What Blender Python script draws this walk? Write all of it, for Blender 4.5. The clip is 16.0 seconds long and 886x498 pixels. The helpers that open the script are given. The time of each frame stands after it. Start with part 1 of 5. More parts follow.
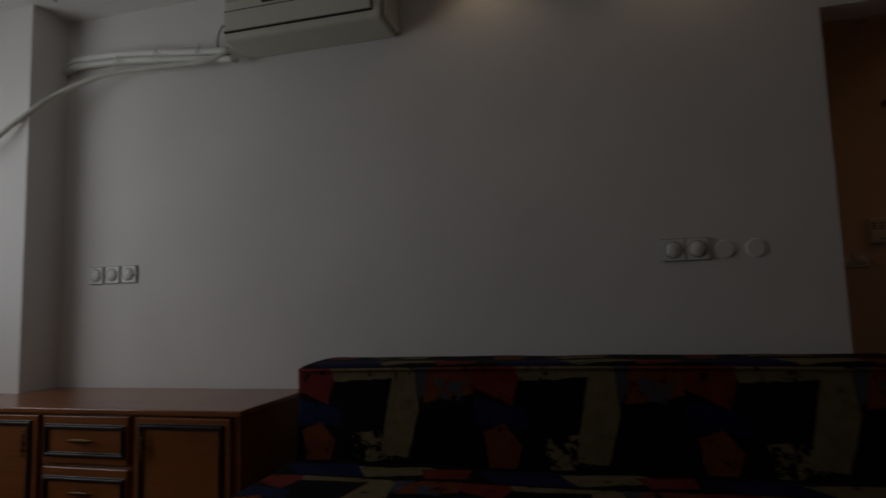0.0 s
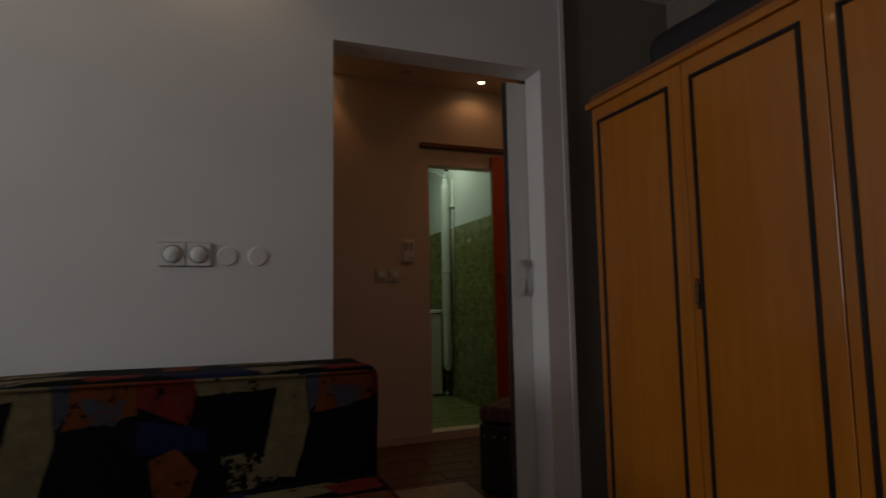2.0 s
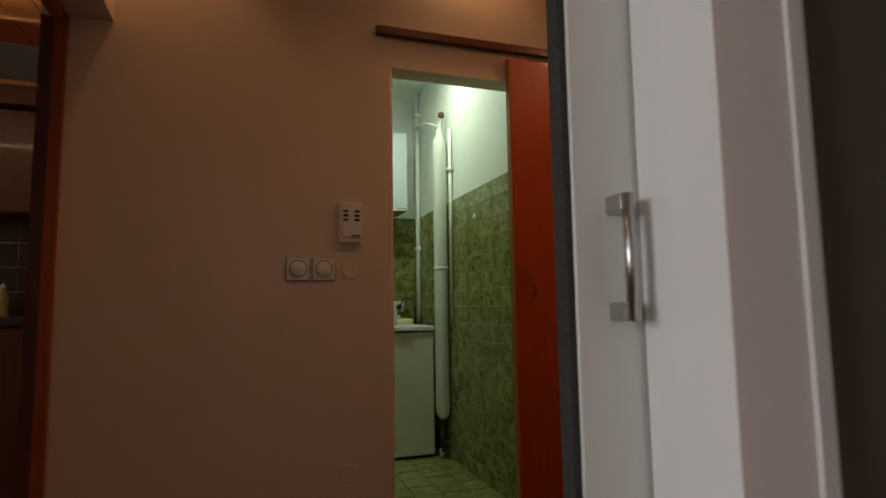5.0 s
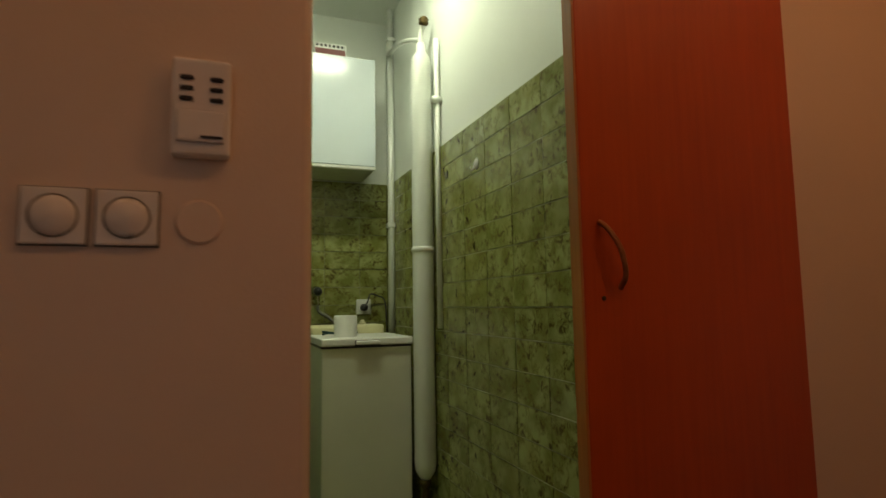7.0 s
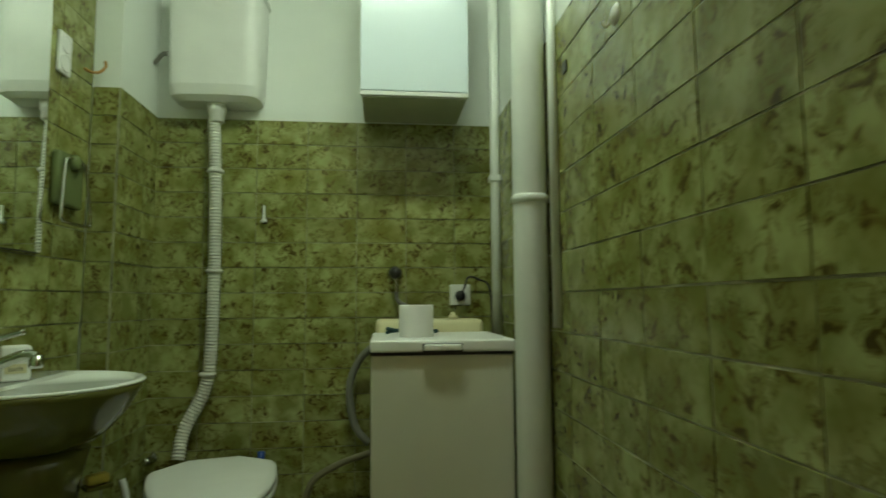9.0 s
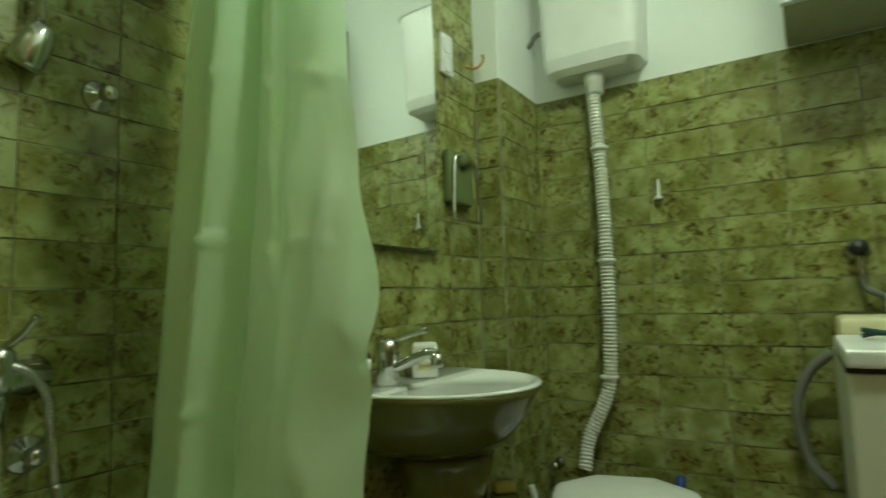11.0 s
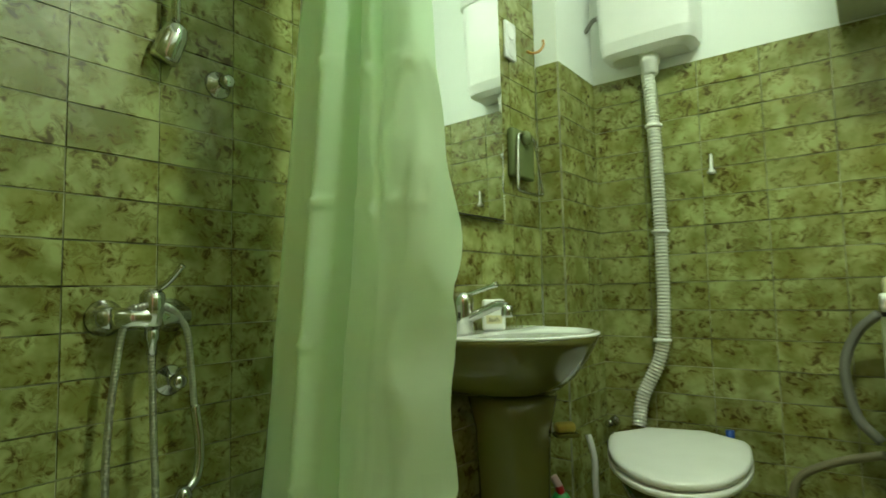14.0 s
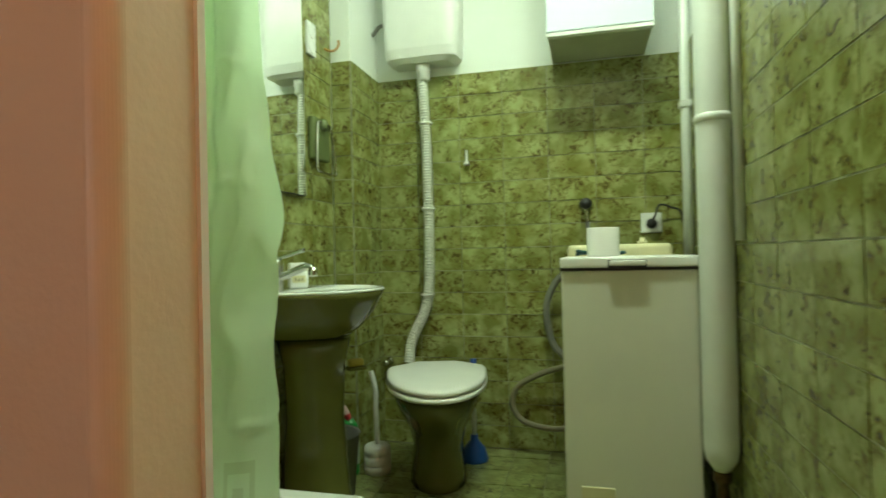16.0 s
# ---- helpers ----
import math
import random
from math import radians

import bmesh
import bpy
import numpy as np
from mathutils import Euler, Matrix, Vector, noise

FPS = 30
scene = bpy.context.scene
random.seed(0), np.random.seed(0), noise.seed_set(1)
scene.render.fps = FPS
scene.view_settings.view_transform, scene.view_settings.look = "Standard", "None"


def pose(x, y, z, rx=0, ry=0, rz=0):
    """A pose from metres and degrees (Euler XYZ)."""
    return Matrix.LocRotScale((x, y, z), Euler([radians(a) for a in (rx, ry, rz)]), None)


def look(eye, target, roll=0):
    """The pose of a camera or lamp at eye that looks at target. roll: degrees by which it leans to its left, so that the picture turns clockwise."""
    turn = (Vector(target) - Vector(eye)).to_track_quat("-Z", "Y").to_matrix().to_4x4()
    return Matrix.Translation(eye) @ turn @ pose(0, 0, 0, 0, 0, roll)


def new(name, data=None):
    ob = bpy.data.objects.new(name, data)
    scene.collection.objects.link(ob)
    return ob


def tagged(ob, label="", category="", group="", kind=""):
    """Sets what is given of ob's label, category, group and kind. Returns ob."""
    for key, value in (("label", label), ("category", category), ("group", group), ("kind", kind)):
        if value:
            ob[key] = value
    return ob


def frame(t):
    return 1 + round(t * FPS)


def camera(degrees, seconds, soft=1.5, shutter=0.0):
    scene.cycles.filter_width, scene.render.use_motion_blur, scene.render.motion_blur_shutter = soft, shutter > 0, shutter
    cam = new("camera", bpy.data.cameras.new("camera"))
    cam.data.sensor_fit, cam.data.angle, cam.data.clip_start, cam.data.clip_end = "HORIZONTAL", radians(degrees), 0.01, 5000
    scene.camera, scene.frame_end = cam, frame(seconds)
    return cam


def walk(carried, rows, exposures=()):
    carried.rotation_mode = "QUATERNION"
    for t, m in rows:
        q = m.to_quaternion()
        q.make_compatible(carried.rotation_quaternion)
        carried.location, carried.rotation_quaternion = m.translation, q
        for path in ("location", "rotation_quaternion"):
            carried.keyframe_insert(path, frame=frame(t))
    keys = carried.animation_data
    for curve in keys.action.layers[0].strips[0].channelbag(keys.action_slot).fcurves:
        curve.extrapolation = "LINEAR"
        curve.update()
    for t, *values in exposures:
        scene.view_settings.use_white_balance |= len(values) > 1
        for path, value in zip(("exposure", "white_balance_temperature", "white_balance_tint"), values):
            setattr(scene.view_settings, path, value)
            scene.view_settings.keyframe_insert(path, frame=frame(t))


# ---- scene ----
cam = camera(75.8, 16.0, shutter=0.4)
PATH = [
    (0, (-0.09, -0.107, 0.958), (-0.575, 1.824, 1.147), -1.8),
    (0.5, (-0.01, -0.158, 0.916), (-0.185, 1.824, 1.113), -1.7),
    (1, (0.114, -0.177, 0.915), (0.173, 1.814, 1.102), -1.3),
    (1.5, (0.277, -0.152, 0.925), (0.692, 1.796, 1.108), -1.0),
    (2, (0.416, -0.003, 0.95), (1.133, 1.855, 1.132), -1.0),
    (2.5, (0.554, 0.192, 0.965), (1.447, 1.973, 1.148), -1.0),
    (3, (0.759, 0.449, 0.98), (1.698, 2.206, 1.161), -1.0),
    (3.5, (0.902, 0.705, 0.996), (1.754, 2.506, 1.17), -1.5),
    (4, (1.035, 1.091, 0.99), (1.779, 2.938, 1.176), -1.2),
    (4.5, (1.15, 1.408, 1.0), (1.836, 3.277, 1.19), -1.1),
    (4.7, (1.211, 1.552, 0.996), (1.862, 3.433, 1.194), -0.9),
    (6.8, (1.657, 2.885, 1.003), (2.337, 4.756, 1.196), -1.0),
    (7, (1.716, 2.993, 1.004), (2.422, 4.854, 1.196), -0.9),
    (7.5, (1.847, 3.274, 1.004), (2.583, 5.124, 1.193), -0.8),
    (8, (1.958, 3.496, 0.987), (2.694, 5.343, 1.186), -0.6),
    (8.2, (2.016, 3.585, 0.987), (2.691, 5.458, 1.18), -0.3),
    (10.3, (2.162, 4.134, 0.928), (1.489, 6.009, 1.11), -2.0),
    (10.5, (2.125, 4.16, 0.938), (1.339, 5.99, 1.121), -2.0),
    (11, (2.038, 4.207, 0.967), (0.979, 5.894, 1.151), -1.6),
    (11.5, (2.003, 4.223, 0.958), (0.625, 5.66, 1.145), -1.3),
    (12, (2.021, 4.201, 0.926), (0.47, 5.451, 1.108), -1.0),
    (12.5, (2.04, 4.182, 0.9), (0.43, 5.355, 1.084), -1.0),
    (13, (2.039, 4.164, 0.89), (0.447, 5.36, 1.074), -1.0),
    (13.5, (2.046, 4.115, 0.894), (0.63, 5.517, 1.061), -0.9),
    (14, (2.082, 4.029, 0.886), (0.884, 5.623, 1.039), -1.2),
    (14.5, (2.133, 3.928, 0.866), (1.024, 5.588, 0.993), -1.4),
    (15, (2.196, 3.829, 0.832), (1.165, 5.539, 0.931), -1.2),
    (15.5, (2.19, 3.75, 0.851), (1.394, 5.585, 0.905), -1.3),
    (16, (2.176, 3.647, 0.88), (1.685, 5.586, 0.9), -1.3),
]
walk(cam, [(t, look(eye, target, roll)) for t, eye, target, roll in PATH],
     exposures=((0, -1.95, 6500, 10), (0.5, -1.7, 6500, 10), (1.0, -1.35, 6500, 10), (1.5, -1.05, 6500, 10), (2.0, -0.55, 6500, 10), (2.5, -0.28, 6500, 10), (3.0, 0.02, 6500, 10),
                (3.5, 0.12, 6500, 10), (4.5, 0.68, 6500, 10), (7.0, 1.15, 7400, 19), (8.0, 1.2, 6800, 13), (10.3, 1.7, 6500, 5), (11.5, 1.88, 6500, 6), (12.5, 2.08, 6500, 6),
                (14.0, 2.33, 6500, 5), (15.0, 2.46, 6550, 5), (16.0, 2.46, 6500, 5)))

# ---- light ----
world = bpy.data.worlds.new("sky")
scene.world = world
world.use_nodes = True
wn = world.node_tree
sky = wn.nodes.new("ShaderNodeTexSky")
sky.sky_type = "NISHITA"
sky.sun_disc = False
sky.sun_elevation, sky.sun_rotation = radians(38), radians(200)
wn.links.new(sky.outputs[0], wn.nodes["Background"].inputs[0])
wn.nodes["Background"].inputs[1].default_value = 0.12


def lamp(name, kind, m, watts, colour, **more):
    data = bpy.data.lights.new(name, kind)
    data.energy, data.color = watts, colour
    if "radius" in more:
        data.shadow_soft_size = more["radius"]
    if "size" in more:
        data.shape, data.size, data.size_y = "RECTANGLE", *more["size"]
    if "cone" in more:
        data.spot_size, data.spot_blend = radians(more["cone"]), 0.6
    ob = new(name, data)
    ob.matrix_world = m
    return ob


WARM = (1.0, 0.47, 0.205)
HALOGEN = (1.0, 0.7, 0.42)
lamp("window_daylight", "AREA", look((-3.47, 0.75, 1.55), (0, 0.75, 1.45)), 40, (0.92, 0.93, 0.96), size=(1.75, 1.3))
lamp("bathroom_tube_light", "AREA", look((2.12, 5.06, 2.61), (2.12, 5.06, 0)), 4.7, (0.84, 1.0, 0.76), size=(0.62, 0.12))
# only the first spot is known; the other four are added fill
for x, y, w, c in ((1.03, 3.89, 2.5, 90), (2.22, 3.80, 1.0, 160), (1.0, 2.85, 0.3, 160), (2.22, 2.85, 2.1, 160), (3.1, 2.95, 5.6, 160)):
    lamp("hall_spot_light", "SPOT", look((x, y, 2.57), (x, y, 0)), w, WARM, radius=0.03, cone=c)
for x in (-0.46, 0.36):
    lamp("room_spot_light", "SPOT", look((x, 2.08, 2.49), (x, 2.1, 0)), 2.0, HALOGEN, radius=0.03, cone=120)
lamp("kitchen_spot_light", "SPOT", look((0.19, 5.66, 2.12), (0.19, 5.66, 0)), 3, (1.0, 0.92, 0.8), radius=0.03, cone=130)
lamp("kitchen_cove_light", "AREA", look((-0.3, 4.395, 2.235), (-0.3, 4.56, 2.30)), 0.55, HALOGEN, size=(1.5, 0.02))
# added fill without a fixture, only to lift the kitchen
lamp("kitchen_ceiling_light", "POINT", look((-1.0, 3.4, 2.2), (0, 3.4, 0)), 0.4, WARM, radius=0.06)
for y in (4.375, 4.67):
    lamp("kitchen_window_daylight", "AREA", look((-2.225, y, 1.775), (0, y, 1.7)), 2.0, (0.92, 0.94, 1.0), size=(0.22, 1.0))


# ---- materials ----
def material(name, colour, rough=0.6, metal=0.0, vary=0.12, scale=6.0, bump=0.15, fine=90.0, coat=0.0, tint=None, spec=0.5):
    """Base colour with blotches at two scales and a fine relief."""
    m = bpy.data.materials.new(name)
    m.use_nodes = True
    n, l = m.node_tree.nodes, m.node_tree.links
    b = n["Principled BSDF"]
    co = n.new("ShaderNodeTexCoord")
    big, small = n.new("ShaderNodeTexNoise"), n.new("ShaderNodeTexNoise")
    big.inputs["Scale"].default_value, small.inputs["Scale"].default_value = scale, fine
    big.inputs["Detail"].default_value = 5
    for x in (big, small):
        l.new(co.outputs["Object"], x.inputs["Vector"])
    ramp = n.new("ShaderNodeValToRGB")
    dark = [c * (1 - vary) for c in (tint or colour)]
    ramp.color_ramp.elements[0].color = (*dark, 1)
    ramp.color_ramp.elements[1].color = (*[min(1, c * (1 + vary * 0.6)) for c in colour], 1)
    ramp.color_ramp.elements[0].position, ramp.color_ramp.elements[1].position = 0.3, 0.7
    l.new(big.outputs[0], ramp.inputs[0])
    l.new(ramp.outputs[0], b.inputs["Base Color"])
    b.inputs["Roughness"].default_value, b.inputs["Metallic"].default_value = rough, metal
    b.inputs["Specular IOR Level"].default_value = spec
    b.inputs["Coat Weight"].default_value = coat
    b.inputs["Coat Roughness"].default_value = 0.15
    if bump:
        bp = n.new("ShaderNodeBump")
        bp.inputs["Strength"].default_value, bp.inputs["Distance"].default_value = bump, 0.002
        l.new(small.outputs[0], bp.inputs["Height"])
        l.new(bp.outputs[0], b.inputs["Normal"])
    return m


def wood(name, light, dark, along="Z", scale=1.0, rough=0.35, coat=0.25):
    """Veneer: long streaks along one axis of the object, with faint figure across it."""
    m = bpy.data.materials.new(name)
    m.use_nodes = True
    n, l = m.node_tree.nodes, m.node_tree.links
    b = n["Principled BSDF"]
    co, mp, grain, figure, mix, ramp = [n.new("ShaderNode" + k) for k in ("TexCoord", "Mapping", "TexNoise", "TexNoise", "Mix", "ValToRGB")]
    stretch = [34 * scale] * 3
    stretch["XYZ".index(along)] = 1.6 * scale
    mp.inputs["Scale"].default_value = stretch
    l.new(co.outputs["Object"], mp.inputs["Vector"])
    l.new(mp.outputs[0], grain.inputs["Vector"])
    l.new(co.outputs["Object"], figure.inputs["Vector"])
    grain.inputs["Scale"].default_value, grain.inputs["Detail"].default_value = 2.2, 6
    figure.inputs["Scale"].default_value = 3.2 * scale
    mix.inputs[0].default_value = 0.45
    l.new(grain.outputs[0], mix.inputs[2])
    l.new(figure.outputs[0], mix.inputs[3])
    l.new(mix.outputs[0], ramp.inputs[0])
    ramp.color_ramp.elements[0].color, ramp.color_ramp.elements[1].color = (*dark, 1), (*light, 1)
    ramp.color_ramp.elements[0].position, ramp.color_ramp.elements[1].position = 0.36, 0.62
    l.new(ramp.outputs[0], b.inputs["Base Color"])
    b.inputs["Roughness"].default_value = rough
    b.inputs["Coat Weight"].default_value, b.inputs["Coat Roughness"].default_value = coat, 0.07
    return m


def marbled(name, base, pale, vein, rough=0.22):
    """Glazed tile: cloudy olive ground with dark dendritic blots, turned afresh for each piece."""
    m = bpy.data.materials.new(name)
    m.use_nodes = True
    n, l = m.node_tree.nodes, m.node_tree.links
    b = n["Principled BSDF"]
    co, info, add, cloud, warp, blot, gate = [n.new("ShaderNode" + k) for k in
        ("TexCoord", "ObjectInfo", "VectorMath", "TexNoise", "TexNoise", "TexNoise", "Math")]
    geo = n.new("ShaderNodeNewGeometry")
    scl = n.new("ShaderNodeVectorMath")
    scl.operation = "SCALE"
    com = n.new("ShaderNodeCombineXYZ")
    sm = n.new("ShaderNodeMath")
    sm.operation = "ADD"
    l.new(info.outputs["Random"], sm.inputs[0])
    l.new(geo.outputs["Random Per Island"], sm.inputs[1])
    for k in range(3):
        l.new(sm.outputs[0], com.inputs[k])
    l.new(com.outputs[0], scl.inputs[0])
    scl.inputs["Scale"].default_value = 37.0
    l.new(co.outputs["Object"], add.inputs[0])
    l.new(scl.outputs[0], add.inputs[1])
    stain = n.new("ShaderNodeTexNoise")
    for x, s, d in ((cloud, 13.0, 3.0), (warp, 17.0, 2.0), (blot, 34.0, 6.0), (stain, 7.0, 4.0)):
        l.new(add.outputs[0], x.inputs["Vector"])
        x.inputs["Scale"].default_value, x.inputs["Detail"].default_value = s, d
    blot.inputs["Roughness"].default_value = 0.62
    blot.inputs["Distortion"].default_value = 0.9

    def ramp(source, *stops):
        r = n.new("ShaderNodeValToRGB")
        r.color_ramp.elements[0].position, r.color_ramp.elements[0].color = stops[0][0], (*[stops[0][1]] * 3, 1)
        r.color_ramp.elements[1].position, r.color_ramp.elements[1].color = stops[-1][0], (*[stops[-1][1]] * 3, 1)
        for p, c in stops[1:-1]:
            r.color_ramp.elements.new(p).color = (c, c, c, 1)
        l.new(source.outputs[0], r.inputs[0])
        return r
    cloudy = n.new("ShaderNodeValToRGB")
    cloudy.color_ramp.elements[0].color, cloudy.color_ramp.elements[1].color = (*base, 1), (*pale, 1)
    cloudy.color_ramp.elements[0].position, cloudy.color_ramp.elements[1].position = 0.36, 0.60
    l.new(cloud.outputs[0], cloudy.inputs[0])
    ground = n.new("ShaderNodeMix")
    ground.data_type = "RGBA"
    l.new(ramp(stain, (0.48, 0.0), (0.70, 0.5)).outputs[0], ground.inputs[0])
    l.new(cloudy.outputs[0], ground.inputs[6])
    ground.inputs[7].default_value = (base[0] * 1.02, base[1] * 0.86, base[2] * 0.55, 1)
    gate.operation = "MULTIPLY"
    core = ramp(blot, (0.385, 0.9), (0.465, 0.0))
    line = ramp(blot, (0.475, 0.0), (0.50, 0.4), (0.525, 0.0))
    both = n.new("ShaderNodeMath")
    both.operation = "MAXIMUM"
    l.new(core.outputs[0], both.inputs[0])
    l.new(line.outputs[0], both.inputs[1])
    l.new(both.outputs[0], gate.inputs[0])
    l.new(ramp(warp, (0.45, 0.0), (0.52, 1.0)).outputs[0], gate.inputs[1])
    mix = n.new("ShaderNodeMix")
    mix.data_type = "RGBA"
    l.new(gate.outputs[0], mix.inputs[0])
    halo, shade, wide = n.new("ShaderNodeMix"), n.new("ShaderNodeMath"), ramp(warp, (0.40, 0.0), (0.52, 0.7))
    halo.data_type, shade.operation = "RGBA", "MULTIPLY"
    l.new(ramp(blot, (0.42, 1.0), (0.57, 0.0)).outputs[0], shade.inputs[0])
    l.new(wide.outputs[0], shade.inputs[1])
    l.new(shade.outputs[0], halo.inputs[0])
    l.new(ground.outputs[2], halo.inputs[6])
    halo.inputs[7].default_value = (base[0] * 0.95, base[1] * 0.78, base[2] * 0.45, 1)
    l.new(halo.outputs[2], mix.inputs[6])
    mix.inputs[7].default_value = (*vein, 1)
    tone = n.new("ShaderNodeHueSaturation")
    span = n.new("ShaderNodeMapRange")
    span.inputs[3].default_value, span.inputs[4].default_value = 0.90, 1.08
    l.new(info.outputs["Random"], span.inputs[0])
    l.new(span.outputs[0], tone.inputs["Value"])
    l.new(mix.outputs[2], tone.inputs["Color"])
    l.new(tone.outputs[0], b.inputs["Base Color"])
    b.inputs["Roughness"].default_value = rough
    bp = n.new("ShaderNodeBump")
    bp.inputs["Strength"].default_value, bp.inputs["Distance"].default_value = 0.12, 0.002
    l.new(cloud.outputs[0], bp.inputs["Height"])
    l.new(bp.outputs[0], b.inputs["Normal"])
    return m


def glow(name, colour, strength):
    m = bpy.data.materials.new(name)
    m.use_nodes = True
    b = m.node_tree.nodes["Principled BSDF"]
    b.inputs["Base Color"].default_value = (*colour, 1)
    b.inputs["Emission Color"].default_value, b.inputs["Emission Strength"].default_value = (*colour, 1), strength
    return m


WHITE_PAINT = material("white_wall_paint", (0.80, 0.79, 0.77), 0.7, vary=0.05, scale=1.8, bump=0.2, fine=140)
HALL_PAINT = material("cream_hall_paint", (0.74, 0.62, 0.50), 0.42, vary=0.05, scale=1.6, bump=0.2, fine=120)
HALL_GLOSS = material("cream_gloss_paint", (0.74, 0.62, 0.50), 0.2, vary=0.05, scale=1.6, bump=0.1, fine=120)
# beige kept darker than its lit tone, so the colour carries the alcove's shade
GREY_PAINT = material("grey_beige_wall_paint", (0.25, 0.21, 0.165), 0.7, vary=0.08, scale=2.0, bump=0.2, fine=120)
BATH_PAINT = material("bathroom_white_paint", (0.80, 0.84, 0.79), 0.6, vary=0.04, scale=2.5, bump=0.25, fine=110)
# old uneven grout; its dark tint also holds the shadow in the joints
GROUT = material("old_grout", (0.36, 0.37, 0.22), 0.85, vary=0.5, scale=8, bump=0.4, fine=200, tint=(0.07, 0.06, 0.025))
# same grout in a lighter copy, for walls whose joints catch the light
LIT_GROUT = material("pale_grout", (0.50, 0.52, 0.36), 0.85, vary=0.35, scale=9, bump=0.4, fine=200, tint=(0.22, 0.21, 0.11))
TILE = marbled("marbled_olive_glaze", (0.185, 0.20, 0.05), (0.355, 0.39, 0.155), (0.062, 0.042, 0.010))
FLOOR_TILE = marbled("marbled_floor_glaze", (0.17, 0.20, 0.06), (0.31, 0.35, 0.15), (0.04, 0.04, 0.015), 0.3)
PARQUET = wood("dark_oiled_parquet", (0.16, 0.055, 0.02), (0.07, 0.02, 0.008), "X", 1.2, 0.4)

CHROME = material("chrome", (0.58, 0.58, 0.55), 0.14, 1.0, vary=0.08, scale=30, bump=0.0)
STEEL = material("brushed_steel", (0.55, 0.54, 0.52), 0.3, 1.0, vary=0.1, scale=40, bump=0.1, fine=300)
CERAMIC = material("white_sanitary_ceramic", (0.80, 0.82, 0.78), 0.12, vary=0.03, scale=4, bump=0.0, coat=0.3)
OLIVE_CERAMIC = material("olive_sanitary_ceramic", (0.11, 0.108, 0.026), 0.07, vary=0.12, scale=5, bump=0.0, coat=0.0)
GREEN_CERAMIC = material("green_glazed_ceramic", (0.15, 0.19, 0.075), 0.16, vary=0.1, scale=9, bump=0.0)
PLASTIC = material("white_plastic", (0.78, 0.79, 0.76), 0.35, vary=0.04, scale=8, bump=0.05)
PIPE_PAINT = material("white_pipe_enamel", (0.74, 0.77, 0.72), 0.32, vary=0.06, scale=7, bump=0.25, fine=60)
HOSE_PLASTIC = material("ribbed_ivory_plastic", (0.74, 0.75, 0.68), 0.5, vary=0.08, scale=12, bump=0.1)
GREY_RUBBER = material("grey_rubber_hose", (0.20, 0.20, 0.17), 0.6, vary=0.2, scale=14, bump=0.1)
BLACK = material("black_plastic", (0.02, 0.02, 0.02), 0.4, vary=0.2, scale=10, bump=0.1)
ENAMEL = material("off_white_appliance_enamel", (0.66, 0.67, 0.56), 0.3, vary=0.05, scale=3, bump=0.06, fine=160)
CREAM_PLASTIC = material("yellowed_plastic", (0.66, 0.62, 0.38), 0.4, vary=0.1, scale=9, bump=0.05)
LAMINATE = material("white_gloss_laminate", (0.72, 0.81, 0.87), 0.18, vary=0.03, scale=3, bump=0.03, coat=0.4)
LAMINATE_EDGE = material("greenish_board_edge", (0.46, 0.48, 0.34), 0.5, vary=0.1, scale=8)
DOOR_WHITE = material("white_lacquered_door", (0.76, 0.75, 0.70), 0.35, vary=0.04, scale=3, bump=0.08, fine=200)
RED_WOOD = wood("red_stained_door_veneer", (0.52, 0.072, 0.008), (0.44, 0.056, 0.006), "Z", 0.8, 0.36, 0.1)
ORANGE_EDGE = wood("orange_beech_edge", (0.50, 0.20, 0.05), (0.40, 0.14, 0.03), "Z", 1.0, 0.4)
MAPLE = wood("honey_maple_veneer", (0.51, 0.172, 0.011), (0.42, 0.132, 0.007), "Z", 0.45, 0.36, 0.5)
MAPLE_DARK = wood("dark_honey_veneer", (0.27, 0.088, 0.017), (0.19, 0.058, 0.011), "X", 0.6, 0.3, 0.4)
INLAY = material("blackish_inlay_moulding", (0.025, 0.018, 0.018), 0.3, vary=0.3, scale=30, bump=0.1)
BRASS = material("aged_brass", (0.12, 0.078, 0.034), 0.45, 1.0, vary=0.4, scale=60, bump=0.2)
BRONZE = material("reddish_bronze", (0.42, 0.16, 0.06), 0.38, 0.6, vary=0.25, scale=40, bump=0.1)
RED_CASING = wood("red_stained_casing", (0.40, 0.085, 0.016), (0.30, 0.06, 0.011), "Z", 0.8, 0.35)
# cabinet wood, also the shaded tone of the near planks and casing lining
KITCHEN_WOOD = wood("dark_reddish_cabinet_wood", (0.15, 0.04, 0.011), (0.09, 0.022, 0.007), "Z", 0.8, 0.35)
PLANK_WOOD = wood("varnished_pine_planks", (0.48, 0.21, 0.06), (0.36, 0.14, 0.035), "Y", 0.8, 0.35)
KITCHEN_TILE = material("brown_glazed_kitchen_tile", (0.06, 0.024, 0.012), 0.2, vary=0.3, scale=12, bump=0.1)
DARK_STONE = material("dark_worktop_laminate", (0.06, 0.045, 0.04), 0.3, vary=0.3, scale=60, bump=0.05)
MIRROR = material("silvered_mirror", (0.86, 0.90, 0.87), 0.01, 1.0, vary=0.0, bump=0.0)
FLOOR_PALE = material("pale_door_mat", (0.42, 0.33, 0.22), 0.85, vary=0.2, scale=30, bump=0.6, fine=400)
BASE_WOOD = material("painted_baseboard", (0.66, 0.52, 0.38), 0.5, vary=0.1, scale=10)
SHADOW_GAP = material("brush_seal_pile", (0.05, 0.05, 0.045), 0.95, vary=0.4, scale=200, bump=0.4)


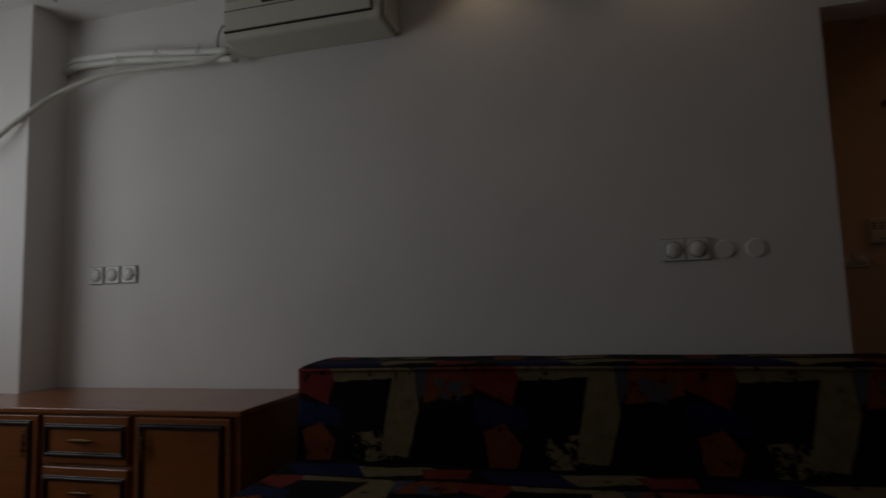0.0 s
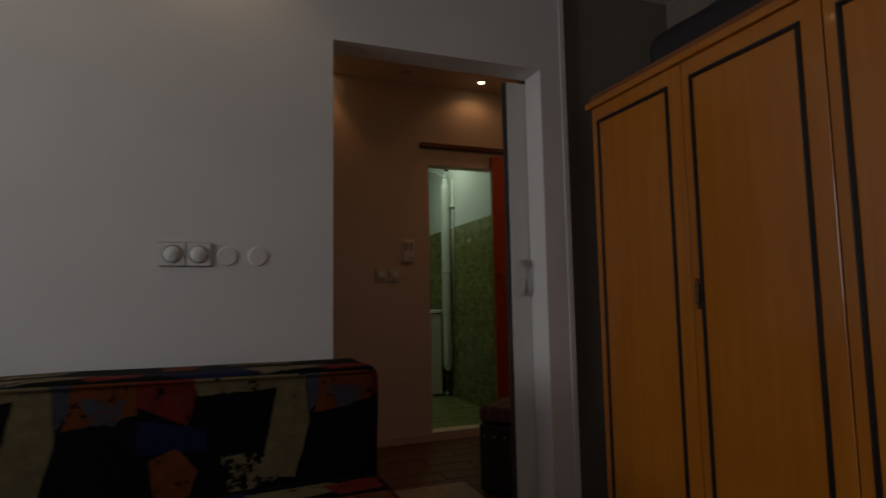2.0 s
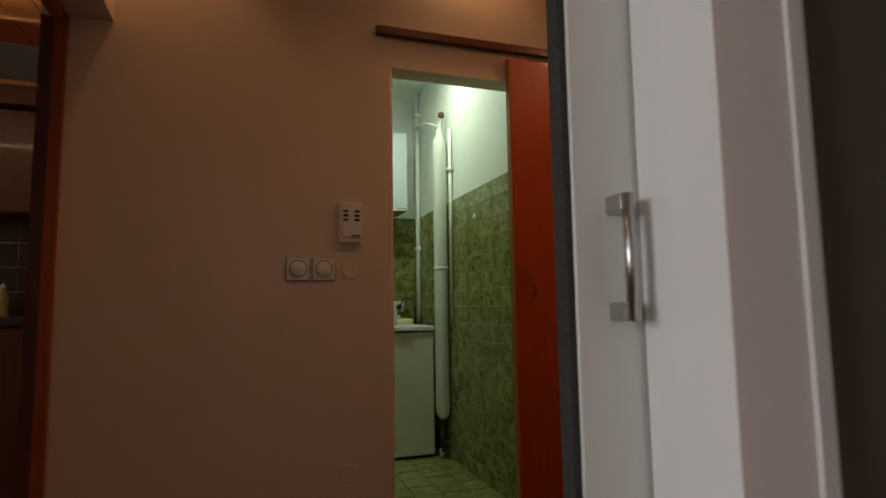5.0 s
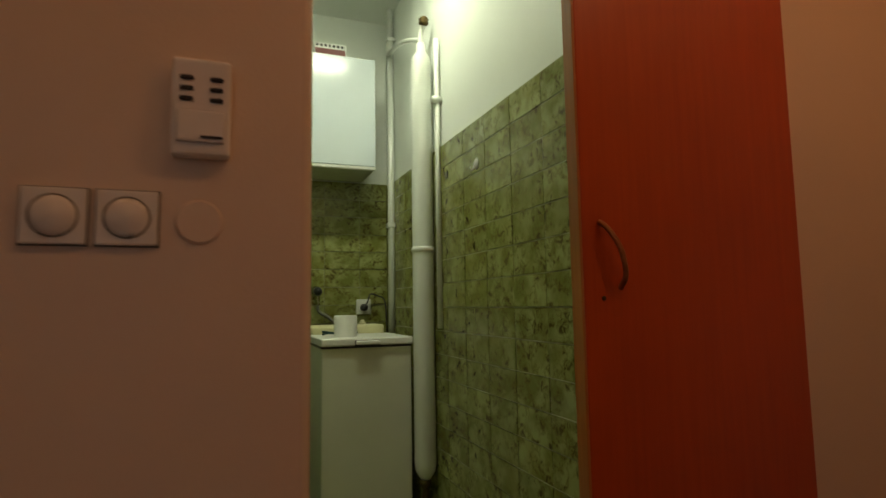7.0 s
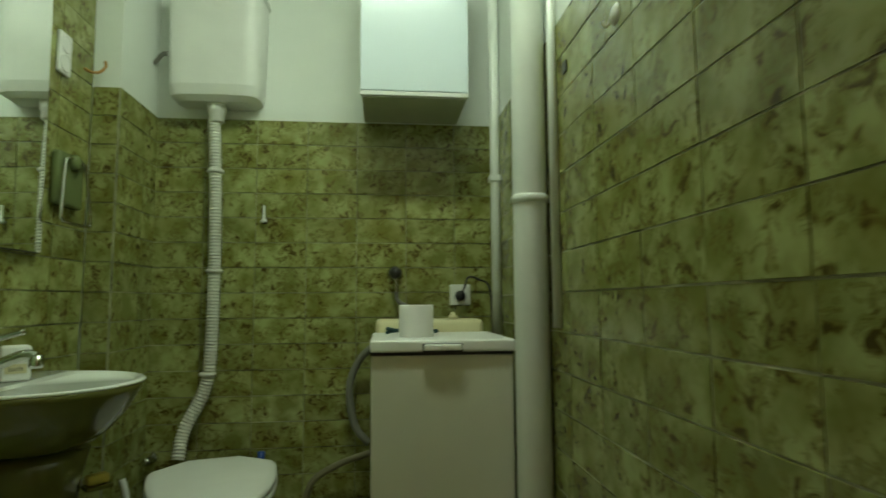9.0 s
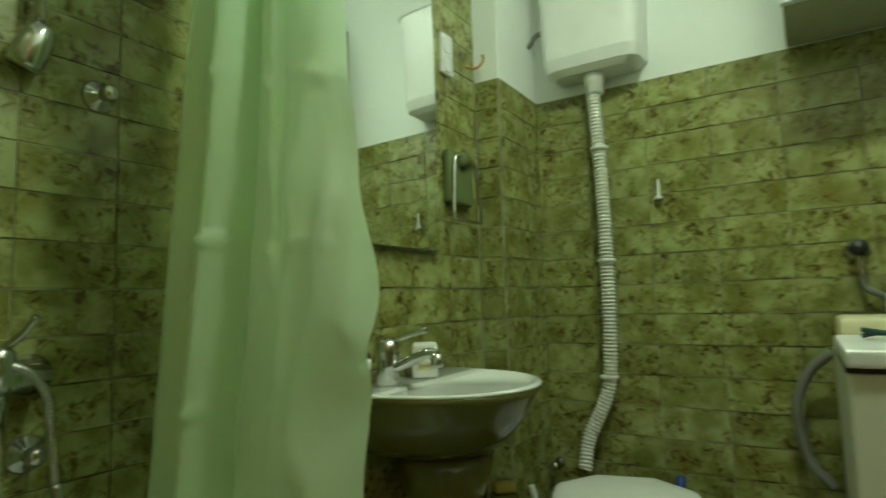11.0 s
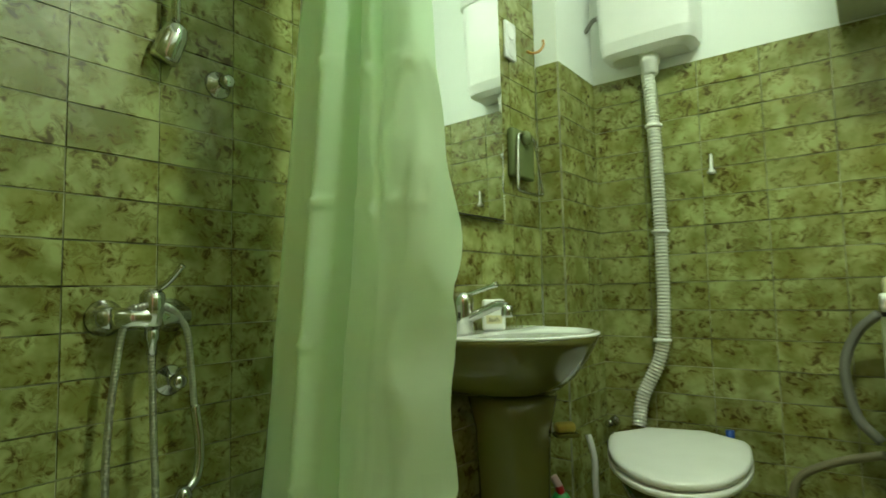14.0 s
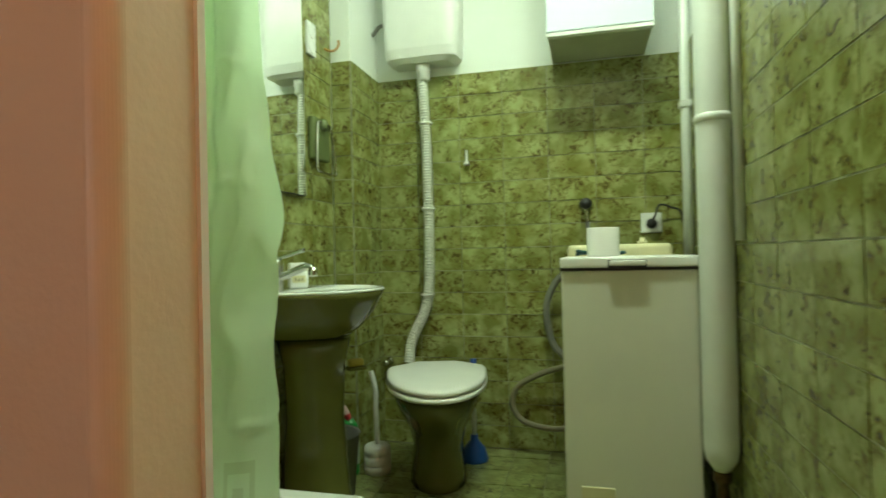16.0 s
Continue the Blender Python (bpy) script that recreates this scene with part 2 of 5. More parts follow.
# ---- building helpers ----
def link(name, bm, mat, parent=None, label="", smooth=False):
    me = bpy.data.meshes.new(name)
    bm.to_mesh(me)
    bm.free()
    if smooth:
        me.polygons.foreach_set("use_smooth", [True] * len(me.polygons))
    for m in (mat if isinstance(mat, (list, tuple)) else [mat]):
        me.materials.append(m)
    ob = new(name, me)
    if parent:
        ob.parent = parent
    return tagged(ob, label)


def part(name, bm, mat, parent, label="", smooth=False):
    return link(name, bm, mat, parent, label, smooth)


def thing(name, label, category, at=(0, 0, 0), turn=0, group=""):
    ob = new(name)
    ob.empty_display_size = 0.05
    ob.matrix_world = pose(*at, 0, 0, turn)
    return tagged(ob, label, category, group)


def box(x0, x1, y0, y1, z0, z1, bevel=0.0, seg=2, bm=None):
    """A box between two corners, its edges rounded."""
    own = bmesh.new()
    bmesh.ops.create_cube(own, size=1)
    for v in own.verts:
        v.co = ((x0 + x1) / 2 + v.co.x * (x1 - x0), (y0 + y1) / 2 + v.co.y * (y1 - y0), (z0 + z1) / 2 + v.co.z * (z1 - z0))
    if bevel:
        bmesh.ops.bevel(own, geom=own.edges[:], offset=bevel, segments=seg, profile=0.6, affect="EDGES")
    return own if bm is None else join(bm, own)


def join(bm, own):
    me = bpy.data.meshes.new("tmp")
    own.to_mesh(me)
    own.free()
    bm.from_mesh(me)
    bpy.data.meshes.remove(me)
    return bm


def lathe(profile, seg=28, at=(0, 0, 0), axis="Z", squash=(1, 1)):
    """A turned shape from (radius, height) pairs."""
    bm = bmesh.new()
    rings = []
    for r, h in profile:
        ring = []
        for k in range(seg):
            a = 2 * math.pi * k / seg
            p = Vector((r * math.cos(a) * squash[0], r * math.sin(a) * squash[1], h))
            if axis == "X":
                p = Vector((p.z, p.x, p.y))
            elif axis == "Y":
                p = Vector((p.y, p.z, p.x))
            ring.append(bm.verts.new(p + Vector(at)))
        rings.append(ring)
    for a, b in zip(rings, rings[1:]):
        for k in range(seg):
            bm.faces.new((a[k], a[(k + 1) % seg], b[(k + 1) % seg], b[k]))
    for ring in (rings[0], rings[-1]):
        if (ring[0].co - ring[seg // 2].co).length > 1e-4:
            bm.faces.new(ring)
    bmesh.ops.recalc_face_normals(bm, faces=bm.faces)
    return bm


def smooth_path(points, steps=8):
    """A Catmull-Rom curve through the points."""
    p = [Vector(q) for q in points]
    p = [2 * p[0] - p[1], *p, 2 * p[-1] - p[-2]]
    out = []
    for a, b, c, d in zip(p, p[1:], p[2:], p[3:]):
        for k in range(steps):
            t = k / steps
            out.append(0.5 * ((2 * b) + (c - a) * t + (2 * a - 5 * b + 4 * c - d) * t * t + (3 * b - a - 3 * c + d) * t ** 3))
    return out + [p[-2]]


def tube(points, radius, seg=12, steps=8, ribs=0.0, pitch=0.01, bm=None, smooth=True):
    """A pipe along a curve; with ribs it is corrugated."""
    path = smooth_path(points, steps) if smooth else [Vector(q) for q in points]
    if ribs:
        fine, total = [], 0.0
        for a, b in zip(path, path[1:]):
            n = max(1, round((b - a).length / (pitch / 4)))
            fine += [a.lerp(b, k / n) for k in range(n)]
        path = fine + [path[-1]]
    own = bmesh.new()
    rings, side = [], None
    run = 0.0
    for k, p in enumerate(path):
        ahead = (path[min(k + 1, len(path) - 1)] - path[max(k - 1, 0)]).normalized()
        if side is None:
            side = ahead.orthogonal().normalized()
        side = (side - ahead * side.dot(ahead)).normalized()
        up = ahead.cross(side)
        r = radius
        if ribs:
            run += (p - path[k - 1]).length if k else 0
            r = radius + ribs * math.cos(2 * math.pi * run / pitch)
        rings.append([own.verts.new(p + (side * math.cos(a) + up * math.sin(a)) * r) for a in (2 * math.pi * j / seg for j in range(seg))])
    for a, b in zip(rings, rings[1:]):
        for k in range(seg):
            own.faces.new((a[k], a[(k + 1) % seg], b[(k + 1) % seg], b[k]))
    own.faces.new(rings[0])
    own.faces.new(rings[-1])
    bmesh.ops.recalc_face_normals(own, faces=own.faces)
    return own if bm is None else join(bm, own)


def moved(bm, m):
    bmesh.ops.transform(bm, matrix=m, verts=bm.verts)
    return bm


def slab(name, spans, mat, label, category="wall"):
    """One piece of the setting out of several butting boxes."""
    bm = bmesh.new()
    for s in spans:
        box(*s, bm=bm)
    return tagged(link(name, bm, mat), label, category, kind="structure")


# ---- large structure ----
FZ = -0.06            # floor of room and hall; the bathroom floor is at 0
ROOM_TOP, HALL_TOP, BATH_TOP = 2.52, 2.60, 2.69
slab("floor", [(-3.6, 2.72, -2.2, 2.40, FZ - 0.1, FZ), (0.69, 3.6, 2.40, 4.0, FZ - 0.1, FZ), (-2.2, 0.69, 2.40, 6.1, FZ - 0.1, FZ)],
     PARQUET, "dark reddish brown wooden floor", "floor")
slab("wall_main", [(-2.72, 0.82, 2.26, 2.40, FZ, ROOM_TOP), (0.82, 1.797, 2.26, 2.40, 2.033, ROOM_TOP),
                   (1.797, 1.91, 2.26, 2.405, FZ, ROOM_TOP)], WHITE_PAINT, "plain white painted wall with a door opening")
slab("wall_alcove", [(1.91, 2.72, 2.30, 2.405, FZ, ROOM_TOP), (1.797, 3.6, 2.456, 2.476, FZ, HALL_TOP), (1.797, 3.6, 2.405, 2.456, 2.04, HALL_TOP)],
     GREY_PAINT, "grey beige wall beside the wardrobe, darkened for its shade")
slab("wall_corner_bead", [(1.91, 1.936, 2.256, 2.30, FZ, ROOM_TOP)], WHITE_PAINT, "white corner strip at the wall's end", "trim")
slab("wall_pilaster", [(-3.6, -2.72, 2.05, 2.40, FZ, ROOM_TOP)], WHITE_PAINT, "white painted pilaster in the room's corner")
slab("wall_window", [(-3.6, -3.5, -2.2, -0.2, FZ, ROOM_TOP), (-3.6, -3.5, 1.7, 2.05, FZ, ROOM_TOP),
                     (-3.6, -3.5, -0.2, 1.7, FZ, 0.85), (-3.6, -3.5, -0.2, 1.7, 2.25, ROOM_TOP)], WHITE_PAINT, "white wall with a window opening")
slab("wall_room_back", [(-3.6, 2.72, -2.3, -2.2, FZ, ROOM_TOP)], WHITE_PAINT, "plain white wall")
slab("wall_room_side", [(2.62, 2.72, -2.2, 2.30, FZ, ROOM_TOP)], GREY_PAINT, "grey beige wall behind the wardrobe, darkened for its shade")
slab("ceiling", [(-3.6, 2.72, -2.3, 2.40, ROOM_TOP, ROOM_TOP + 0.1)], WHITE_PAINT, "white ceiling with recessed spotlights", "ceiling")
slab("ceiling_hall", [(0.69, 3.6, 2.40, 4.08, HALL_TOP, HALL_TOP + 0.1)], HALL_PAINT, "cream hall ceiling with recessed spotlights", "ceiling")
slab("wall_hall", [(0.69, 1.831, 3.975, 4.08, FZ, HALL_TOP), (1.831, 1.851, 3.995, 4.08, FZ, 1.977), (1.831, 1.851, 3.995, 4.08, 1.977, HALL_TOP), (2.45, 3.6, 3.975, 4.08, FZ, HALL_TOP), (1.851, 2.45, 3.975, 4.08, 1.977, HALL_TOP), (1.831, 1.851, 3.975, 3.995, 1.977, HALL_TOP)],
     HALL_PAINT, "cream painted hall wall with the bathroom opening")
slab("wall_hall_end", [(3.5, 3.6, 2.40, 4.0, FZ, HALL_TOP)], HALL_PAINT, "cream painted end wall of the hall")
slab("wall_hall_back", [(0.82, 1.797, 2.40, 2.41, 2.033, HALL_TOP), (-2.2, 0.82, 2.40, 2.412, FZ, HALL_TOP)], HALL_PAINT, "cream painted wall above the door")
slab("wall_arch", [(0.69, 0.83, 2.412, 3.975, 2.02, HALL_TOP)], HALL_PAINT, "cream wall with the wide kitchen opening")
slab("threshold", [(1.851, 2.45, 3.967, 4.08, FZ, 0.004)], BASE_WOOD, "worn wooden threshold of the bathroom", "threshold")
slab("baseboard", [(0.84, 1.851, 3.963, 3.975, FZ, -0.005), (2.45, 3.5, 3.967, 3.975, FZ, -0.005)], BASE_WOOD, "pale narrow baseboard along the hall", "baseboard")
tagged(link("wall_corner", lathe([(0.0, FZ), (0.02, FZ), (0.02, 1.977), (0.0, 1.977)], 48, (1.831, 3.995, 0)), HALL_GLOSS, smooth=False), "rounded painted corner of the bathroom opening", "wall", kind="structure")
# bathroom shell
RX, BY, LX, MX = 2.585, 6.20, 0.705, 1.131
slab("floor_bathroom", [(0.6, 2.7, 4.08, 6.3, -0.1, -0.006)], GROUT, "olive tiled bathroom floor", "floor")
slab("wall_bath_back", [(0.6, 2.7, BY, BY + 0.1, -0.1, BATH_TOP)], BATH_PAINT, "white wall above olive tiles")
slab("wall_bath_side", [(RX, RX + 0.1, 4.08, BY, -0.1, BATH_TOP)], BATH_PAINT, "white wall above olive tiles")
slab("wall_shower", [(LX - 0.1, LX, 4.08, 5.14, -0.1, BATH_TOP), (LX - 0.1, MX, 5.14, BY, -0.1, BATH_TOP)], BATH_PAINT, "white wall above olive tiles")
slab("wall_pipe_chase", [(MX, 1.225, 5.877, BY, -0.1, BATH_TOP)], BATH_PAINT, "boxed pipe chase in the bathroom corner")
bm = bmesh.new()
v = [bm.verts.new(p) for z in (-0.1, BATH_TOP) for p in ((LX, 4.31, z), (1.70, 4.105, z), (1.70, 4.08, z), (LX, 4.08, z))]
for q in ((0, 1, 2, 3), (4, 5, 6, 7), (0, 1, 5, 4), (1, 2, 6, 5), (2, 3, 7, 6), (3, 0, 4, 7)):
    bm.faces.new([v[k] for k in q])
bmesh.ops.recalc_face_normals(bm, faces=bm.faces)
tagged(link("wall_shower_front", bm, BATH_PAINT), "slightly slanted wall of the shower corner", "wall", kind="structure")
slab("ceiling_bathroom", [(0.6, 2.7, 4.0, 6.3, BATH_TOP, BATH_TOP + 0.1)], BATH_PAINT, "white bathroom ceiling", "ceiling")
# kitchen shell
KY = 5.9
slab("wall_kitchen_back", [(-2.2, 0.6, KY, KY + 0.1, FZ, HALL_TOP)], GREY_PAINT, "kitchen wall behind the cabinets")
slab("wall_kitchen_side", [(-2.3, -2.2, 2.4, 4.2, FZ, HALL_TOP), (-2.3, -2.2, 4.85, 6.0, FZ, HALL_TOP), (-2.3, -2.2, 4.2, 4.85, FZ, 1.2),
                           (-2.3, -2.2, 4.2, 4.85, 2.35, HALL_TOP)], HALL_PAINT, "kitchen wall with a window opening")
slab("window_2", [(-2.28, -2.23, 4.2, 4.26, 1.2, 2.35), (-2.28, -2.23, 4.79, 4.85, 1.2, 2.35), (-2.28, -2.23, 4.26, 4.79, 1.2, 1.26),
                  (-2.28, -2.23, 4.26, 4.79, 2.29, 2.35), (-2.28, -2.23, 4.49, 4.55, 1.26, 2.29)], PLASTIC, "white framed kitchen window", "window")
slab("wall_kitchen_bath", [(0.59, 0.604, 4.08, KY, FZ, HALL_TOP), (0.655, 0.69, 4.0, 4.08, FZ, HALL_TOP), (0.604, 0.655, 4.0, 4.08, 2.02, HALL_TOP)], HALL_PAINT, "kitchen wall towards the bathroom")
slab("ceiling_kitchen", [(-2.3, 0.69, 2.4, 6.0, HALL_TOP, HALL_TOP + 0.1)], HALL_PAINT, "kitchen ceiling above wooden planks", "ceiling")


def window_unit():
    w = slab("window_1", [(-3.58, -3.54, -0.2, -0.13, 0.85, 2.25), (-3.58, -3.54, 1.63, 1.7, 0.85, 2.25), (-3.58, -3.54, 0.71, 0.79, 0.92, 2.18),
                          (-3.58, -3.54, -0.13, 1.63, 0.85, 0.92), (-3.58, -3.54, -0.13, 1.63, 2.18, 2.25)], PLASTIC, "white framed window", "window")
    pane = material("window_pane", (1, 1, 1), 0.0, vary=0, bump=0)
    pane.node_tree.nodes["Principled BSDF"].inputs["Transmission Weight"].default_value = 1
    for y0, y1 in ((-0.13, 0.71), (0.79, 1.63)):
        p = part("pane", box(-3.562, -3.558, y0, y1, 0.92, 2.18), pane, w)
        p.visible_shadow = False


window_unit()


# ---- living room ----
def socket(at, axis, blank=False, group="sockets", name="light_switch", label="white square light switch with a round rocker", category="switch"):
    """A flush fitting, 85 mm square, facing -Y, with a shallow round insert."""
    t = thing(name, label, category, at, 0, group)
    if not blank:
        # grey rim paints the shadow outline round the frame
        part("backing", box(-0.0445, 0.0445, -0.004, 0, -0.0445, 0.0445, 0.001, 1), GREY_RUBBER, t, "grey rim standing in for the frame's shadow outline")
        part("frame", box(-0.042, 0.042, -0.011, -0.0035, -0.042, 0.042, 0.003), PLASTIC, t)
        part("bezel", lathe([(0.030, -0.0105), (0.030, -0.0125), (0.0328, -0.0125), (0.0328, -0.0105)], 32, axis="Y"), GREY_RUBBER, t, "grey ring")
        part("rocker", lathe([(0.0, -0.021), (0.022, -0.019), (0.029, -0.014), (0.031, -0.010)], 32, axis="Y"), PLASTIC, t, smooth=True)
    else:
        part("cover_disc", lathe([(0.0, -0.006), (0.032, -0.006), (0.036, -0.003), (0.036, 0)], 32, axis="Y"), WHITE_PAINT if axis == "w" else HALL_PAINT, t)
    return t


for x in (0.242, 0.33):
    socket((x, 2.26, 1.135), "x", group="switches by the door")
for x in (0.427, 0.535):
    socket((x, 2.26, 1.13), "w", True, "covered boxes by the door", "cover_plate", "round white blank cover on the wall", "cover")
for k in range(3):
    socket((-2.495 + 0.099 * k, 2.26, 1.15), "x", group="sockets above the sideboard", name="wall_socket", label="white square wall socket above the sideboard", category="socket")


def air_conditioner():
    t = thing("air_conditioner", "old white wall air conditioner, slightly yellowed", "air conditioner", (-1.251, 2.26, 2.165))
    t.scale = (0.84, 1, 1)
    part("casing", box(-0.45, 0.45, -0.20, 0, 0, 0.29, 0.018, 3), ENAMEL, t)
    part("front_panel", box(-0.44, 0.40, -0.212, -0.201, 0.045, 0.135, 0.006), ENAMEL, t)
    part("panel_gap", box(-0.445, 0.405, -0.2025, -0.20, 0.037, 0.143), BLACK, t)
    part("outlet_slot", box(-0.22, -0.06, -0.206, -0.199, 0.157, 0.176, 0.003), BLACK, t)
    for k in range(9):
        part("grille_slat", box(-0.44, 0.42, -0.208, -0.2, 0.185 + k * 0.011, 0.191 + k * 0.011, 0.002, 1), ENAMEL, t)
    part("end_cap", box(0.45, 0.475, -0.185, 0, 0.015, 0.275, 0.01), ENAMEL, t)


air_conditioner()
t = thing("pipe_bundle", "wrapped white air conditioner pipes along the wall", "pipe")
part("insulated_pipe", tube([(-2.745, 2.245, 2.255), (-2.6, 2.225, 2.285), (-2.3, 2.222, 2.275), (-1.95, 2.222, 2.235), (-1.70, 2.21, 2.20)], 0.019), PLASTIC, t, smooth=True)
part("insulated_pipe", tube([(-2.745, 2.245, 2.235), (-2.6, 2.225, 2.25), (-2.3, 2.225, 2.24), (-1.95, 2.225, 2.20), (-1.66, 2.20, 2.15)], 0.017), PIPE_PAINT, t, smooth=True)
part("drain_hose", tube([(-1.70, 2.19, 2.19), (-1.82, 2.195, 2.16), (-2.1, 2.20, 2.17), (-2.4, 2.18, 2.16), (-2.62, 2.12, 2.07), (-2.74, 2.04, 1.94), (-2.9, 1.98, 1.80), (-3.2, 1.95, 1.72)],
                        0.013, ribs=0.0015, pitch=0.012), HOSE_PLASTIC, t, "ribbed white drain hose", True)
part("bare_cable", tube([(-1.71, 2.22, 2.36), (-1.77, 2.235, 2.33), (-1.79, 2.24, 2.26), (-1.75, 2.235, 2.20), (-1.70, 2.2, 2.18)], 0.004), BLACK, t, smooth=True)
for x, z in ((-2.35, 2.21), (-2.12, 2.215), (-1.87, 2.195)):
    part("cable_tie", tube([(x, 2.20, z - 0.055), (x - 0.004, 2.188, z), (x, 2.215, z + 0.075)], 0.003), PLASTIC, t)
part("wall_hole", lathe([(0.0, 0.0), (0.035, 0.0), (0.038, 0.003)], 20, (-2.745, 2.257, 2.245), "Y"), BLACK, t)


def downlight(x, y, z, lit, label, empty=False):
    t = thing("ceiling_spotlight", label, "spotlight", (x, y, z), 0, "recessed spotlights")
    part("trim_ring", lathe([(0.028, -0.002), (0.030, -0.006), (0.043, -0.004), (0.044, 0.0)], 28), STEEL, t, smooth=True)
    if lit:
        part("bulb", lathe([(0.0, -0.008), (0.015, -0.0075), (0.025, -0.003)], 20), lit, t)
    else:
        part("socket_hole", lathe([(0.0, -0.001), (0.029, -0.001)], 20), BLACK, t)
    if empty:
        part("loose_wire", tube([(0, 0, -0.001), (0.004, 0.002, -0.03), (-0.002, 0, -0.06)], 0.003), BRASS, t)


GLOW_WARM = glow("lit_warm_bulb", (1.0, 0.72, 0.38), 14)
GLOW_COOL = glow("lit_white_bulb", (1.0, 0.94, 0.85), 10)
downlight(-2.5, 1.98, ROOM_TOP, None, "empty ceiling light hole with a loose wire", True)
downlight(-2.25, 1.85, ROOM_TOP, GLOW_WARM, "lit recessed ceiling spotlight")
downlight(-0.46, 2.08, ROOM_TOP, GLOW_WARM, "lit recessed ceiling spotlight")
downlight(0.36, 2.08, ROOM_TOP, GLOW_WARM, "lit recessed ceiling spotlight")
downlight(1.04, 3.89, HALL_TOP, GLOW_WARM, "lit warm recessed spotlight in the hall ceiling, one visible and four added")
downlight(1.615, 3.79, HALL_TOP, None, "unlit recessed spotlight in the hall ceiling")
# fixtures added for the four unseen fill lamps of the hall
for x, y in ((2.22, 3.80), (1.0, 2.85), (2.22, 2.85), (3.1, 2.95)):
    downlight(x, y, HALL_TOP, GLOW_WARM, "lit warm recessed spotlight in the hall ceiling, one visible and four added")


def frame_moulding(x0, x1, z0, z1, y, w, depth, mat, parent):
    """Dark moulding round a panel that faces -Y: four mitred lengths with a raised bead."""
    bm = bmesh.new()
    for a in ((x0, x1, z1 - w, z1), (x0, x1, z0, z0 + w), (x0, x0 + w, z0 + w, z1 - w), (x1 - w, x1, z0 + w, z1 - w)):
        box(a[0], a[1], y - depth * 0.55, y, a[2], a[3], 0.0015, 1, bm)
    g = w * 0.3
    for a in ((x0 + g, x1 - g, z1 - w + g, z1 - g), (x0 + g, x1 - g, z0 + g, z0 + w - g), (x0 + g, x0 + w - g, z0 + w - g, z1 - w + g), (x1 - w + g, x1 - g, z0 + w - g, z1 - w + g)):
        box(a[0], a[1], y - depth, y - depth * 0.5, a[2], a[3], 0.0015, 1, bm)
    return part("moulding", bm, mat, parent, "dark inlay moulding")


def ornate_handle(parent, x, y, z, flat=False):
    """A drop handle with turned beads and leaf ends."""
    prof = [(0.0, -0.055), (0.005, -0.053), (0.008, -0.047), (0.003, -0.042), (0.006, -0.036), (0.012, -0.028), (0.005, -0.018), (0.010, -0.008), (0.011, 0.0),
            (0.010, 0.008), (0.005, 0.018), (0.012, 0.028), (0.006, 0.036), (0.003, 0.042), (0.008, 0.047), (0.005, 0.053), (0.0, 0.055)]
    bm = lathe(prof, 12, (0, 0, 0), "X" if flat else "Z")
    moved(bm, Matrix.Translation((x, y - 0.006, z)) @ Matrix.Diagonal((1, 0.6, 1, 1)))
    return part("handle", bm, BRASS, parent, "aged brass handle", True)


def sideboard():
    """Low honey-coloured sideboard along the wall, a run of doors and a stack of drawers."""
    t = thing("sideboard", "long honey brown wooden sideboard with dark moulded doors", "sideboard", (-1.33, 2.25, FZ))
    H = 0.655
    part("body", box(-2.1, 0, -0.50, -0.003, 0.06, H - 0.024, 0.003, 1), MAPLE_DARK, t)
    part("top", box(-2.12, 0.012, -0.52, 0, H - 0.022, H, 0.005), MAPLE_DARK, t)
    part("plinth", box(-2.08, -0.02, -0.46, -0.02, 0, 0.06), BLACK, t)
    for x0, x1 in ((-0.44, -0.03), (-1.42, -0.90), (-2.08, -1.45)):
        d = part("door", box(x0, x1, -0.518, -0.501, 0.08, H - 0.03, 0.003, 1), MAPLE_DARK, t)
        frame_moulding(x0 + 0.02, x1 - 0.025, 0.11, H - 0.05, -0.519, 0.022, 0.010, INLAY, d)
        ornate_handle(d, x0 + 0.05 if x0 > -0.5 else x1 - 0.05, -0.53, 0.52)
    for k in range(3):
        z1 = H - 0.03 - k * 0.195
        d = part("drawer", box(-0.87, -0.47, -0.518, -0.501, z1 - 0.18, z1, 0.003, 1), MAPLE_DARK, t)
        frame_moulding(-0.86, -0.48, z1 - 0.155, z1 - 0.03, -0.519, 0.02, 0.010, INLAY, d)
        ornate_handle(d, -0.67, -0.53, z1 - 0.09, True)


sideboard()


